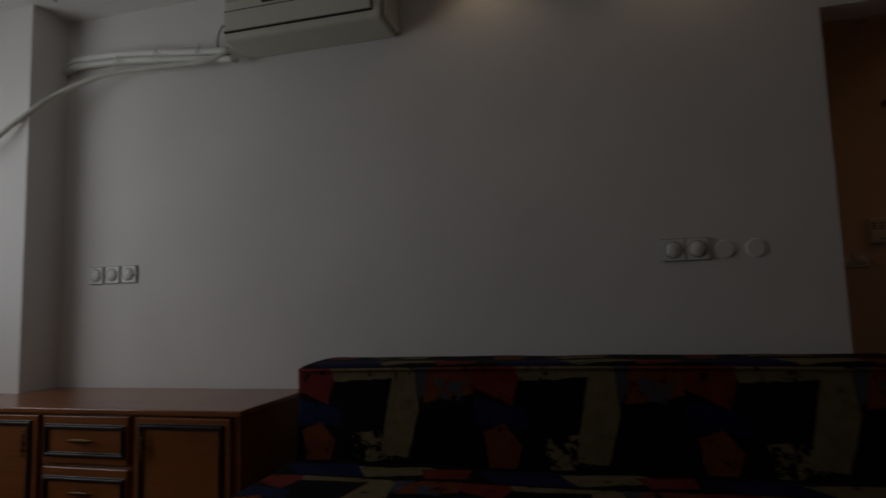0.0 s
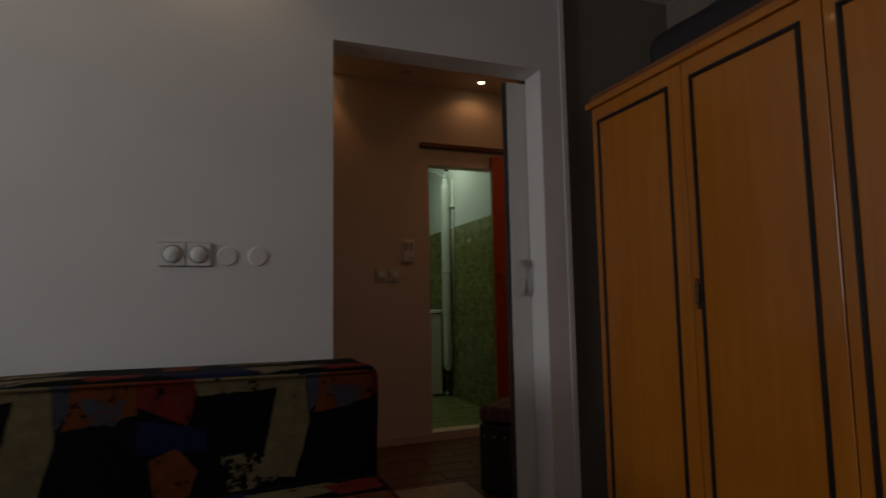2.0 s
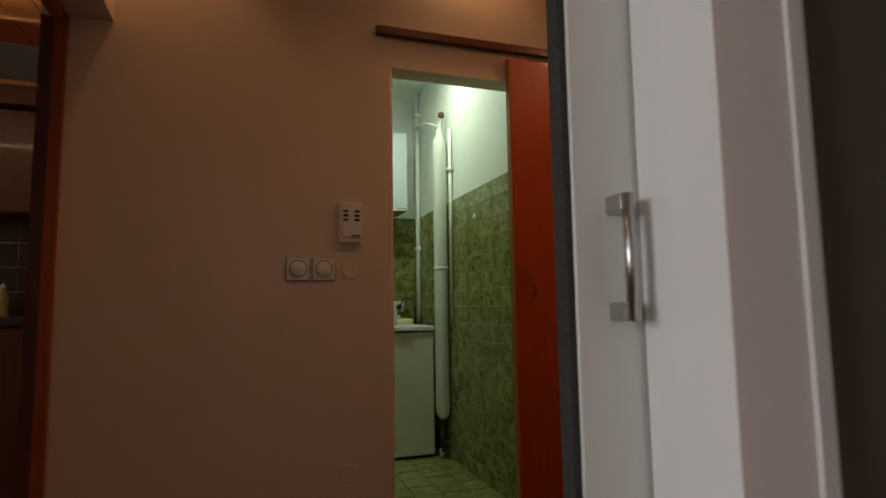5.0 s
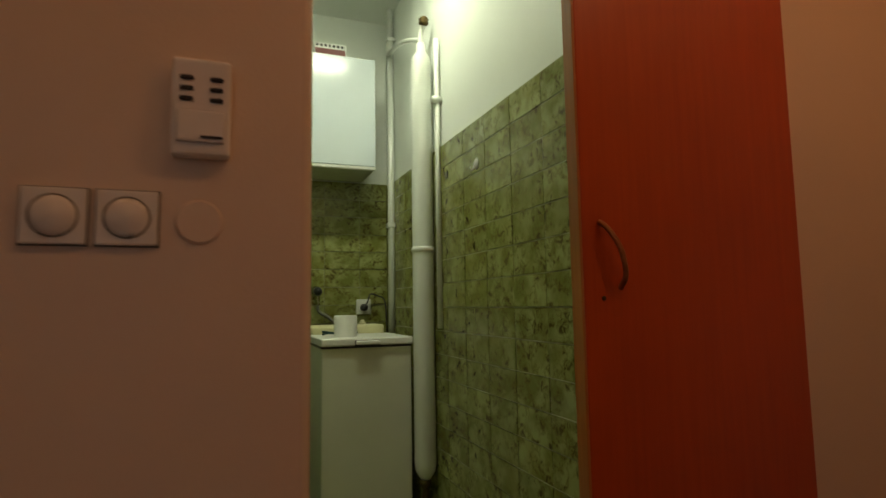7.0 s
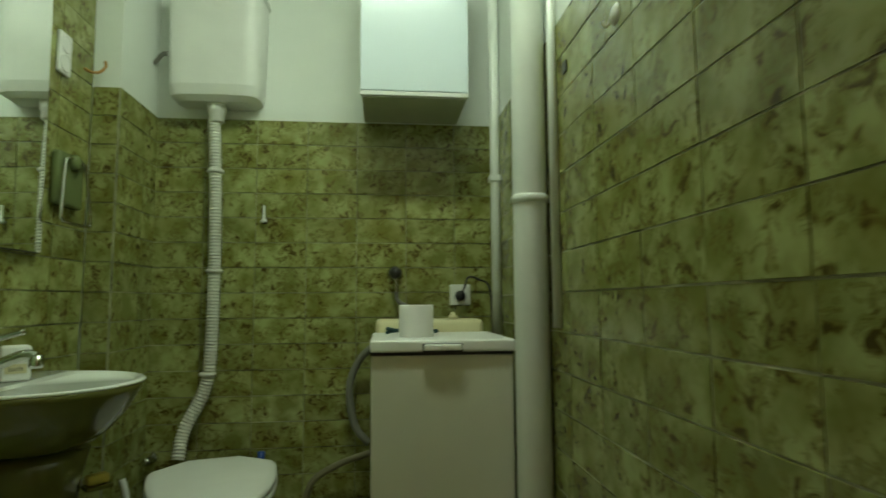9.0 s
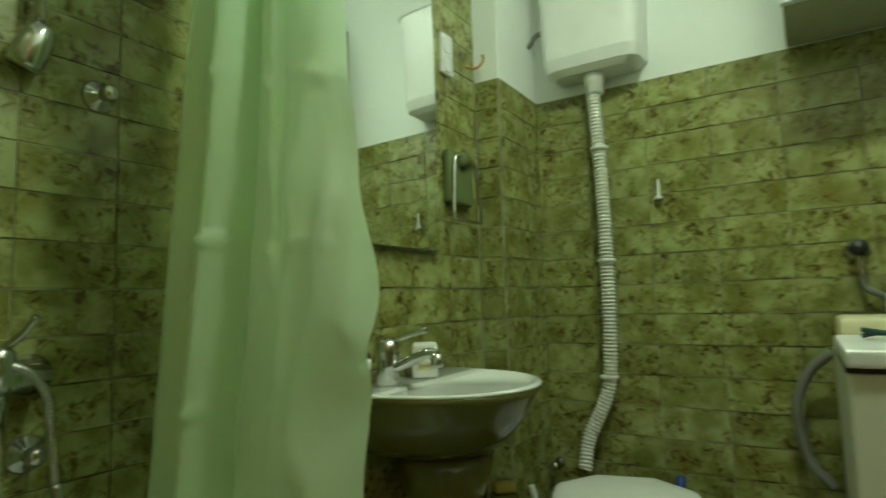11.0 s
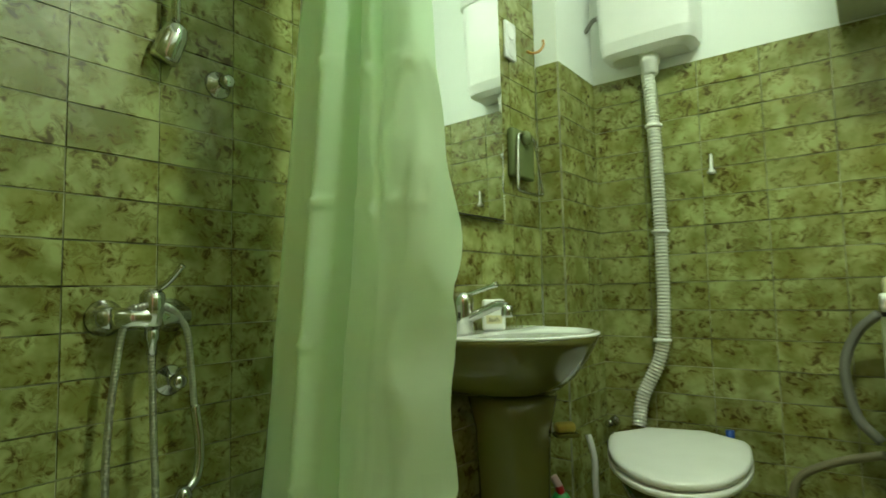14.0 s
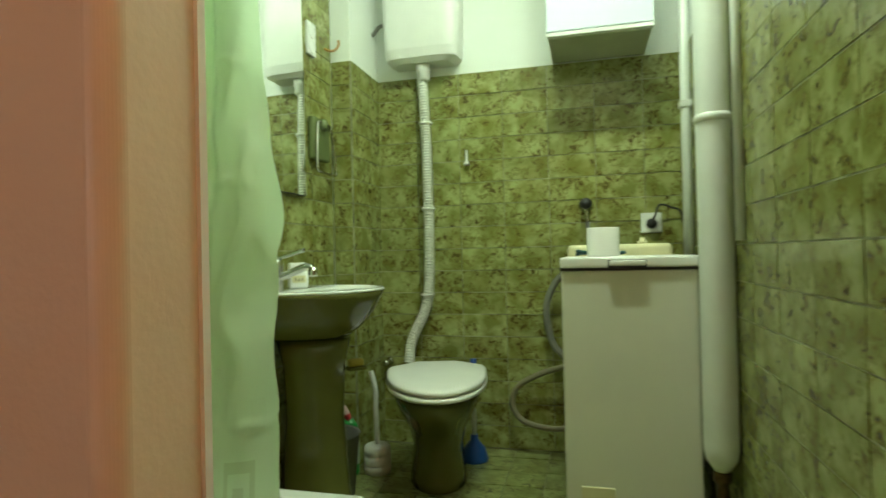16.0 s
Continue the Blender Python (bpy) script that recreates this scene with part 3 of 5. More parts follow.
def sofa_fabric():
    """Printed cloth: angular blocks of colour that repeat along the length, with speckled worn edges."""
    m = bpy.data.materials.new("patchwork_print_upholstery")
    m.use_nodes = True
    n, l = m.node_tree.nodes, m.node_tree.links
    b = n["Principled BSDF"]
    co, rag, mix, sp = [n.new("ShaderNode" + k) for k in ("TexCoord", "TexNoise", "Mix", "SeparateXYZ")]
    l.new(co.outputs["Object"], rag.inputs["Vector"])
    rag.inputs["Scale"].default_value, rag.inputs["Detail"].default_value, rag.inputs["Roughness"].default_value = 26, 8, 0.75
    mix.data_type = "VECTOR"
    mix.inputs[0].default_value = 0.022
    l.new(co.outputs["Object"], mix.inputs[4])
    l.new(rag.outputs["Color"], mix.inputs[5])
    l.new(mix.outputs[1], sp.inputs[0])

    def op(kind, a, c=0.0):
        x = n.new("ShaderNodeMath")
        x.operation = kind
        for k, v in enumerate((a, c)):
            if isinstance(v, (int, float)):
                x.inputs[k].default_value = v
            else:
                l.new(v, x.inputs[k])
        return x.outputs[0]
    period = 0.668
    u = op("MULTIPLY", op("FRACT", op("DIVIDE", op("ADD", sp.outputs[0], 10 * period + 0.982), period)), period)
    up = op("ADD", sp.outputs[2], sp.outputs[1])
    down = op("MULTIPLY", op("FRACT", op("DIVIDE", op("SUBTRACT", 10 * 0.52 + 0.44, up), 0.52)), 0.52)
    point = n.new("ShaderNodeCombineXYZ")
    l.new(u, point.inputs[0])
    l.new(down, point.inputs[1])

    def block(*corners):
        """Inside of a convex outline, corners clockwise, u along and v downwards."""
        out = None
        for (x0, y0), (x1, y1) in zip(corners, corners[1:] + corners[:1]):
            d = n.new("ShaderNodeVectorMath")
            d.operation = "DOT_PRODUCT"
            l.new(point.outputs[0], d.inputs[0])
            nx, ny = -(y1 - y0), x1 - x0
            d.inputs[1].default_value = (nx, ny, 0)
            side = op("GREATER_THAN", d.outputs["Value"], nx * x0 + ny * y0)
            out = side if out is None else op("MULTIPLY", out, side)
        return out
    red, rust, navy, cream, black, slate = (0.17, 0.022, 0.016), (0.17, 0.045, 0.012), (0.010, 0.013, 0.055), (0.19, 0.15, 0.075), (0.004, 0.004, 0.005), (0.06, 0.065, 0.085)
    blocks = ((red, ((0.0, 0.0), (0.16, 0.0), (0.13, 0.13), (0.0, 0.07)), 0.3), (navy, ((0.0, 0.08), (0.13, 0.13), (0.37, 0.17), (0.37, 0.21), (0.0, 0.20)), 0.1),
              (cream, ((0.14, 0.0), (0.44, 0.0), (0.44, 0.05), (0.16, 0.05)), 0.35), (black, ((0.16, 0.045), (0.40, 0.035), (0.38, 0.23), (0.19, 0.24)), 0.0),
              (cream, ((0.38, 0.02), (0.46, 0.01), (0.475, 0.15), (0.43, 0.31), (0.33, 0.30)), 0.25), (cream, ((0.22, 0.23), (0.42, 0.21), (0.43, 0.30), (0.25, 0.34)), 0.62),
              (rust, ((0.03, 0.22), (0.10, 0.19), (0.16, 0.26), (0.13, 0.345), (0.05, 0.345)), 0.3), (slate, ((0.46, 0.0), (0.52, 0.0), (0.50, 0.09), (0.475, 0.12)), 0.3),
              (rust, ((0.51, 0.0), (0.668, 0.0), (0.668, 0.09), (0.49, 0.125)), 0.4), (slate, ((0.53, 0.04), (0.64, 0.05), (0.62, 0.12), (0.55, 0.11)), 0.55),
              (navy, ((0.02, 0.40), (0.30, 0.37), (0.38, 0.50), (0.10, 0.51)), 0.2), (cream, ((0.28, 0.40), (0.52, 0.37), (0.60, 0.44), (0.34, 0.50)), 0.35),
              (red, ((0.50, 0.40), (0.668, 0.38), (0.668, 0.48), (0.54, 0.50)), 0.3))
    wear = n.new("ShaderNodeTexNoise")
    wear.inputs["Scale"].default_value, wear.inputs["Detail"].default_value, wear.inputs["Roughness"].default_value = 19, 9, 0.72
    l.new(co.outputs["Object"], wear.inputs["Vector"])
    last = None
    for colour, corners, worn in blocks:
        inside = op("MULTIPLY", block(*corners), op("GREATER_THAN", wear.outputs[0], 0.28 + 0.36 * worn))
        mx = n.new("ShaderNodeMix")
        mx.data_type = "RGBA"
        l.new(inside, mx.inputs[0])
        mx.inputs[6].default_value, mx.inputs[7].default_value = (*black, 1), (*colour, 1)
        if last:
            l.new(last.outputs[2], mx.inputs[6])
        last = mx
    tone = n.new("ShaderNodeHueSaturation")
    l.new(op("ADD", op("MULTIPLY", wear.outputs[0], 1.2), 0.15), tone.inputs["Value"])
    l.new(last.outputs[2], tone.inputs["Color"])
    l.new(tone.outputs[0], b.inputs["Base Color"])
    b.inputs["Roughness"].default_value = 0.85
    b.inputs["Specular IOR Level"].default_value = 0.12
    bp, fz = n.new("ShaderNodeBump"), n.new("ShaderNodeTexNoise")
    bp.inputs["Strength"].default_value, bp.inputs["Distance"].default_value = 0.3, 0.002
    fz.inputs["Scale"].default_value = 350
    l.new(co.outputs["Object"], fz.inputs["Vector"])
    l.new(fz.outputs[0], bp.inputs["Height"])
    l.new(bp.outputs[0], b.inputs["Normal"])
    return m


FABRIC = sofa_fabric()


def cushion(x0, x1, y0, y1, z0, z1, r, swell=0.012, cuts=10, seed=0):
    """A rounded, slightly uneven upholstered block."""
    bm = bmesh.new()
    bmesh.ops.create_cube(bm, size=1)
    for v in bm.verts:
        v.co = ((x0 + x1) / 2 + v.co.x * (x1 - x0), (y0 + y1) / 2 + v.co.y * (y1 - y0), (z0 + z1) / 2 + v.co.z * (z1 - z0))
    bmesh.ops.bevel(bm, geom=bm.edges[:], offset=r, segments=4, profile=0.5, affect="EDGES")
    long = [e for e in bm.edges if e.calc_length() > 0.15]
    bmesh.ops.subdivide_edges(bm, edges=long, cuts=cuts, use_grid_fill=True)
    bm.normal_update()
    for v in bm.verts:
        v.co += v.normal * swell * (noise.noise(Vector((v.co.x * 3.1 + seed, v.co.y * 4, v.co.z * 4))) * 0.9 + 0.25)
    return bm


def sofa():
    t = thing("sofa", "sofa bed in dark multicoloured patchwork print against the wall", "sofa", (-0.16, 2.23, FZ))
    part("backrest", cushion(-1.02, 1.06, -0.36, -0.02, 0.36, 0.80, 0.035), FABRIC, t, smooth=True)
    part("seat_cushion", cushion(-1.03, 1.07, -1.05, -0.34, 0.20, 0.46, 0.05, seed=5), FABRIC, t, smooth=True)
    part("base", box(-1.0, 1.04, -1.0, -0.04, 0.04, 0.22, 0.01), BLACK, t)
    part("piping", tube([(-1.0, -0.362, 0.782), (0, -0.372, 0.79), (1.05, -0.362, 0.782)], 0.006, 8), FABRIC, t, smooth=True)
    for x in (-0.93, 0.98):
        for y in (-0.95, -0.1):
            part("foot", lathe([(0.02, 0.0), (0.026, 0.045)], 12, (x, y, 0)), BLACK, t)


sofa()


def sliding_door():
    t = thing("sliding_door", "white pocket sliding door, half open, steel bar handle", "door", (1.698, 2.412, FZ + 0.008))
    part("leaf", box(0, 0.86, 0, 0.038, 0, 2.07, 0.002, 1), DOOR_WHITE, t)
    # dark strip added to paint the shadow gap along the leaf's front edge
    part("brush_seal", box(-0.012, 0, 0.004, 0.034, 0.0, 2.07, 0.002, 1), SHADOW_GAP, t, "dark strip painted as the shadow gap at the leaf's edge")
    h = part("handle", tube([(0.060, -0.034, 1.025), (0.060, -0.034, 1.19)], 0.008, smooth=False), STEEL, t, "brushed steel bar handle", True)
    for z in (1.037, 1.178):
        part("mount", box(0.048, 0.072, -0.036, 0, z - 0.012, z + 0.012, 0.003), STEEL, h)


sliding_door()


def wardrobe():
    """Tall honey veneer wardrobe, front facing -X, doors with dark inlay."""
    t = thing("wardrobe", "tall honey maple wardrobe with dark inlaid doors", "wardrobe", (2.005, 2.135, FZ), -90)
    W, H = 1.66, 1.888           # local x runs towards -Y of the room, local -y is the front
    part("body", box(0, W, 0.004, 0.58, 0.07, H, 0.003, 1), MAPLE, t)
    part("plinth", box(0.02, W - 0.02, 0.03, 0.56, 0, 0.07), MAPLE_DARK, t)
    part("cornice", box(-0.03, W + 0.03, -0.035, 0.585, H - 0.012, H + 0.02, 0.008), MAPLE, t)
    part("cornice_board", box(-0.015, W + 0.015, -0.015, 0.58, H + 0.02, H + 0.05, 0.006), MAPLE_DARK, t)
    edges = (0.004, 0.55, 1.085, 1.656)
    for k, (a, b) in enumerate(zip(edges, edges[1:])):
        d = part("door", box(a + 0.002, b - 0.002, -0.020, 0.002, 0.085, H - 0.014, 0.003, 2), MAPLE, t)
        frame_moulding(a + 0.04, b - 0.065, 0.13, H - 0.075, -0.0215, 0.017, 0.008, INLAY, d)
        if k == 1:
            ornate_handle(d, a + 0.03, -0.022, 1.02)


wardrobe()
t = thing("storage_bag", "black bag lying on top of the wardrobe", "bag", (2.25, 1.55, FZ + 1.938))
part("bag_body", cushion(-0.17, 0.2, -0.5, 0.30, 0.0, 0.16, 0.05, 0.03, seed=9), BLACK, t, smooth=True)
t = thing("flat_box", "flat brown cardboard box on the wardrobe", "box", (2.28, 0.75, FZ + 1.938))
part("carton", box(-0.2, 0.2, -0.25, 0.25, 0, 0.12, 0.004, 1), BASE_WOOD, t)


# ---- hall ----
HY = 3.975            # face of the hall wall
for x in (1.475, 1.571):
    socket((x, HY, 1.142), "x", group="switches in the hall", label="ivory square light switch on the hall wall")
for x, z in ((1.672, 1.14), (1.665, 0.375)):
    socket((x, HY, z), "h", True, "covered boxes in the hall", "cover_plate", "round blank cover painted like the hall wall", "cover")


def intercom():
    t = thing("intercom", "small white door intercom with two rows of buttons", "intercom", (1.672, HY, 1.242))
    part("housing", box(-0.044, 0.044, -0.03, 0, 0, 0.158, 0.008, 3), PLASTIC, t)
    for x in (-0.022, 0.022):
        for k in range(3):
            part("button", box(x - 0.010, x + 0.010, -0.034, -0.0302, 0.086 + k * 0.017, 0.094 + k * 0.017, 0.002, 1), BLACK, t)
    part("call_plate", box(-0.036, 0.036, -0.036, -0.0302, 0.02, 0.072, 0.004), PLASTIC, t)
    part("label_strip", box(0.0, 0.032, -0.0385, -0.0362, 0.026, 0.030), BLACK, t)


intercom()


def bathroom_door():
    t = thing("bathroom_sliding_door", "red brown veneered sliding door hung on a wall rail, open", "door", (2.352, 3.922, FZ + 0.015))
    part("leaf", box(0.006, 0.594, 0, 0.036, 0, 2.11, 0.002, 1), RED_WOOD, t)
    part("edge_band", box(0, 0.006, 0.001, 0.035, 0, 2.11, 0.001, 1), ORANGE_EDGE, t, "orange beech edge strip")
    h = part("handle", tube([(0.046, 0.0, 1.205), (0.052, -0.018, 1.19), (0.073, -0.028, 1.15), (0.086, -0.023, 1.10), (0.09, 0.0, 1.075)], 0.0055, 10), BRONZE, t, "curved bronze handle", True)
    part("screw", lathe([(0.0, -0.003), (0.004, -0.002), (0.005, 0)], 10, (0.05, 0, 1.055), "Y"), BRASS, t)
    r = thing("door_rail", "brown wooden sliding rail above the bathroom door", "rail", (1.775, HY, 2.107))
    part("track", box(0, 1.32, -0.03, 0, 0, 0.034, 0.003), KITCHEN_WOOD, r)
    part("runner_slot", box(0.01, 1.31, -0.022, -0.012, -0.004, 0.001), BLACK, r)


bathroom_door()
slab("door_trim", [(2.45, 2.475, 4.081, 4.096, 0.004, 2.0), (1.851, 1.855, 4.070, 4.08, 0.006, 1.975)], PLASTIC, "white painted door trim inside the bathroom", "trim")


def tartan():
    m = material("tartan_cloth", (0.10, 0.03, 0.025), 0.9, vary=0.2, scale=20, bump=0.5, fine=500)
    n, l = m.node_tree.nodes, m.node_tree.links
    b = n["Principled BSDF"]
    co, sp = n.new("ShaderNodeTexCoord"), n.new("ShaderNodeSeparateXYZ")
    l.new(co.outputs["Object"], sp.inputs[0])
    last = None
    for k, (period, width, colour) in enumerate(((0.075, 0.3, (0.012, 0.010, 0.010)), (0.0375, 0.08, (0.34, 0.25, 0.16)))):
        for axis in (0, 1):
            wrap, less = n.new("ShaderNodeMath"), n.new("ShaderNodeMath")
            wrap.operation, less.operation = "PINGPONG", "LESS_THAN"
            wrap.inputs[1].default_value, less.inputs[1].default_value = period / 2, period / 2 * width
            l.new(sp.outputs[axis], wrap.inputs[0])
            l.new(wrap.outputs[0], less.inputs[0])
            half = n.new("ShaderNodeMath")
            half.operation = "MULTIPLY"
            half.inputs[1].default_value = 0.6
            l.new(less.outputs[0], half.inputs[0])
            mx = n.new("ShaderNodeMix")
            mx.data_type = "RGBA"
            mx.inputs[6].default_value = (0.12, 0.03, 0.025, 1)
            mx.inputs[7].default_value = (*colour, 1)
            if last:
                l.new(last.outputs[2], mx.inputs[6])
            l.new(half.outputs[0], mx.inputs[0])
            last = mx
    l.new(last.outputs[2], b.inputs["Base Color"])
    return m


def ottoman():
    t = thing("ottoman", "black studded storage ottoman with a tartan cushion top", "ottoman", (1.93, 2.80, FZ), 42)
    part("box_body", box(-0.17, 0.17, -0.17, 0.17, 0.02, 0.36, 0.012, 3), BLACK, t)
    part("cushion_top", cushion(-0.175, 0.175, -0.175, 0.175, 0.365, 0.45, 0.03, 0.006, 6, 3), tartan(), t, smooth=True)
    for k in range(6):
        part("stud", lathe([(0.0, -0.006), (0.006, -0.004), (0.008, 0)], 10, (-0.14 + k * 0.056, -0.17, 0.30), "Y"), STEEL, t, smooth=True)
        part("stud", lathe([(0.0, -0.006), (0.006, -0.004), (0.008, 0)], 10, (-0.17, -0.14 + k * 0.056, 0.30), "X"), STEEL, t, smooth=True)


ottoman()
t = thing("door_mat", "pale thin mat on the hall floor by the doorway", "mat", (1.38, 2.72, FZ))
part("mat", box(-0.42, 0.30, -0.22, 0.30, 0, 0.008, 0.003), FLOOR_PALE, t)
# wooden lining of the kitchen opening
slab("door_casing", [(0.655, 0.692, 3.955, 4.0, FZ, 2.02), (0.655, 0.692, 2.55, 4.0, 1.985, 2.02)], RED_CASING, "red stained wooden casing of the kitchen opening", "trim")
# darker wood here paints the casing's side turned from the hall light
slab("door_lining", [(0.604, 0.655, 3.99, 4.078, FZ, 2.02)], KITCHEN_WOOD, "wood lining behind the casing, dark for its unlit side", "trim")

# ---- kitchen seen through the opening ----
t = thing("plank_ceiling", "varnished plank kitchen ceiling with pale battens, lit band painted in", "ceiling panel", (0.0, 0.0, 0.0))
for k in range(13):
    x = -1.2 + k * 0.135
    # one plank ceiling: dark, bright and dim woods paint its lit band
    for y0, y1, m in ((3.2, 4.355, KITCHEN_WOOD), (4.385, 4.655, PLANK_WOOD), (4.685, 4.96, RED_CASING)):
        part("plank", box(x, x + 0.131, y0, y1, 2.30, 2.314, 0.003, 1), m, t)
for y in (4.37, 4.67):
    part("batten", box(-1.2, 0.585, y - 0.015, y + 0.015, 2.285, 2.305, 0.005), PLANK_WOOD, t, "pale rounded batten")
part("soffit_panel", box(-1.2, 0.585, 4.965, 5.47, 2.30, 2.314, 0.003, 1), GREY_PAINT, t, "plain beige panel")
t = thing("kitchen_fascia", "dark wood fascia above the kitchen cabinets", "fascia")
part("fascia_board", box(-1.2, 0.585, 5.50, 5.54, 2.17, 2.33, 0.003, 1), KITCHEN_WOOD, t)
part("moulding", box(-1.2, 0.585, 5.47, 5.50, 2.27, 2.30, 0.006), PLANK_WOOD, t)
# soffit coloured black for the shade in the gap over the cabinets
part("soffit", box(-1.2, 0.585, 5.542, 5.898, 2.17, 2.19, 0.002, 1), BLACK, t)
downlight(0.19, 5.66, 2.17, GLOW_COOL, "lit white spotlight above the kitchen worktop")


def wall_unit(x0, x1, z0, z1):
    t = thing("kitchen_wall_cabinet", "reddish brown wooden kitchen wall cabinet", "cabinet", (x0, 5.895, z0), 0, "kitchen wall cabinets")
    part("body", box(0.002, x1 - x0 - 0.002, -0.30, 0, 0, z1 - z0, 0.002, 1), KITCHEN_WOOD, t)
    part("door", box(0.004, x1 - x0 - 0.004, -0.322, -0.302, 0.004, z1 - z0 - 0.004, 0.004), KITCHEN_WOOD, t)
    part("knob", lathe([(0.0, -0.025), (0.010, -0.022), (0.006, -0.010), (0.008, 0)], 12, (x1 - x0 - 0.05, -0.322, 0.06), "Y"), BRASS, t, smooth=True)


for x0, x1 in ((-1.15, -0.48), (-0.48, 0.19)):
    wall_unit(x0, x1, 1.56, 2.16)
wall_unit(0.19, 0.585, 1.76, 2.16)
t = thing("cooker_hood", "slim black cooker hood under the cabinet", "hood", (0.385, 5.895, 1.60))
part("canopy", box(-0.2, 0.195, -0.44, 0, 0, 0.115, 0.006), BLACK, t)
part("visor", box(-0.2, 0.195, -0.46, -0.44, 0.06, 0.155, 0.004), GREY_RUBBER, t)
for x0, x1 in ((-1.15, -0.55), (-0.55, 0.05), (0.05, 0.58)):
    c = thing("kitchen_base_cabinet", "dark red brown kitchen base cabinet", "cabinet", (x0, 5.895, FZ), 0, "kitchen base cabinets")
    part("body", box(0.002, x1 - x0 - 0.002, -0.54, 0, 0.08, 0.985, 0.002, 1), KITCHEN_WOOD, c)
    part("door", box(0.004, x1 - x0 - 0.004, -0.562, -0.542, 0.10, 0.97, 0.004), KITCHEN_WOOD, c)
    part("knob", lathe([(0.0, -0.025), (0.010, -0.022), (0.006, -0.010), (0.008, 0)], 12, (0.05, -0.562, 0.85), "Y"), BRASS, c, smooth=True)
    part("plinth", box(0.002, x1 - x0 - 0.002, -0.50, 0, 0, 0.08), BLACK, c)
t = thing("worktop", "dark speckled kitchen worktop", "worktop", (0, 5.895, FZ + 0.987))
part("slab_top", box(-1.15, 0.585, -0.58, 0, 0, 0.038, 0.005), DARK_STONE, t)
t = thing("soap_bottle", "yellow washing-up bottle on the kitchen worktop", "bottle", (-0.05, 5.75, FZ + 1.026))
part("bottle_body", lathe([(0.0, 0), (0.03, 0), (0.032, 0.02), (0.03, 0.13), (0.014, 0.165), (0.011, 0.17)], 20), material("yellow_soap_plastic", (0.55, 0.42, 0.10), 0.3, vary=0.1), t, smooth=True)
part("cap", lathe([(0.013, 0.17), (0.013, 0.19), (0.005, 0.195), (0.0, 0.205)], 14), PLASTIC, t, smooth=True)
t = thing("kitchen_tap", "chrome kitchen tap behind the worktop", "tap", (-0.21, 5.78, FZ + 1.026))
part("spout", tube([(0, 0, 0), (0, 0, 0.10), (0.01, -0.03, 0.14), (0.02, -0.09, 0.13), (0.02, -0.10, 0.10)], 0.010), CHROME, t, smooth=True)
part("base", lathe([(0.025, 0), (0.022, 0.03), (0.014, 0.04)], 16), CHROME, t, smooth=True)


# ---- bathroom: fittings ----
TX = MX + 0.010       # tiled face of the mirror wall
def washing_machine():
    t = thing("washing_machine", "narrow off-white top-loading washing machine, lid closed", "washing machine", (2.292, 5.457, 0))
    part("body", box(-0.197, 0.202, 0.006, 0.58, 0.02, 0.822, 0.008, 3), ENAMEL, t)
    part("lid", box(-0.200, 0.207, -0.006, 0.42, 0.829, 0.862, 0.008, 3), PLASTIC, t, "white plastic lid")
    part("lid_gap", box(-0.200, 0.200, 0.004, 0.41, 0.820, 0.830), BLACK, t)
    part("handle_recess", box(-0.056, 0.056, -0.0085, -0.004, 0.829, 0.853, 0.002, 1), BLACK, t, "dark grip recess")
    part("lid_handle", box(-0.053, 0.053, -0.022, -0.006, 0.834, 0.851, 0.006, 3), PLASTIC, t)
    bm = box(-0.19, 0.19, 0.425, 0.58, 0.824, 0.905, 0.02, 4)
    part("control_panel", bm, CREAM_PLASTIC, t, "yellowed control panel", True)
    for x in (-0.02, 0.09):
        part("dial", lathe([(0.018, 0.903), (0.018, 0.915), (0.010, 0.918), (0.009, 0.928), (0.0, 0.929)], 18, (x, 0.50, 0)), CREAM_PLASTIC, t, smooth=True)
    part("service_flap", box(-0.15, -0.05, 0.003, 0.008, 0.06, 0.155, 0.002, 1), CREAM_PLASTIC, t, "yellowed service flap")
    part("base_trim", box(-0.20, 0.20, 0.004, 0.02, 0.022, 0.05, 0.002, 1), ENAMEL, t)
    for x in (-0.17, 0.17):
        for y in (0.05, 0.53):
            part("foot", lathe([(0.018, 0.0), (0.018, 0.02)], 12, (x, y, 0)), BLACK, t)


washing_machine()
t = thing("toilet_paper_roll", "white toilet paper roll standing on the washing machine", "paper roll", (2.228, 5.62, 0.862))
part("paper", lathe([(0.02, 0.0), (0.051, 0.0), (0.0525, 0.004), (0.0525, 0.092), (0.051, 0.096), (0.02, 0.096), (0.019, 0.05), (0.02, 0.0)], 36), material("soft_white_paper", (0.80, 0.80, 0.77), 0.9, vary=0.04, bump=0.3, fine=250), t, smooth=True)
t = thing("cord_bundle", "small bundle of teal cord beside the paper roll", "cord", (2.20, 5.72, 0.862))
part("cord_loop", tube([(-0.06, 0.0, 0.008), (-0.03, 0.03, 0.012), (0.04, 0.02, 0.009), (0.10, -0.01, 0.012), (0.05, -0.03, 0.008), (-0.02, -0.02, 0.014), (-0.06, 0.01, 0.02)], 0.006, 8),
     material("teal_cord", (0.02, 0.07, 0.07), 0.8, vary=0.3), t, smooth=True)


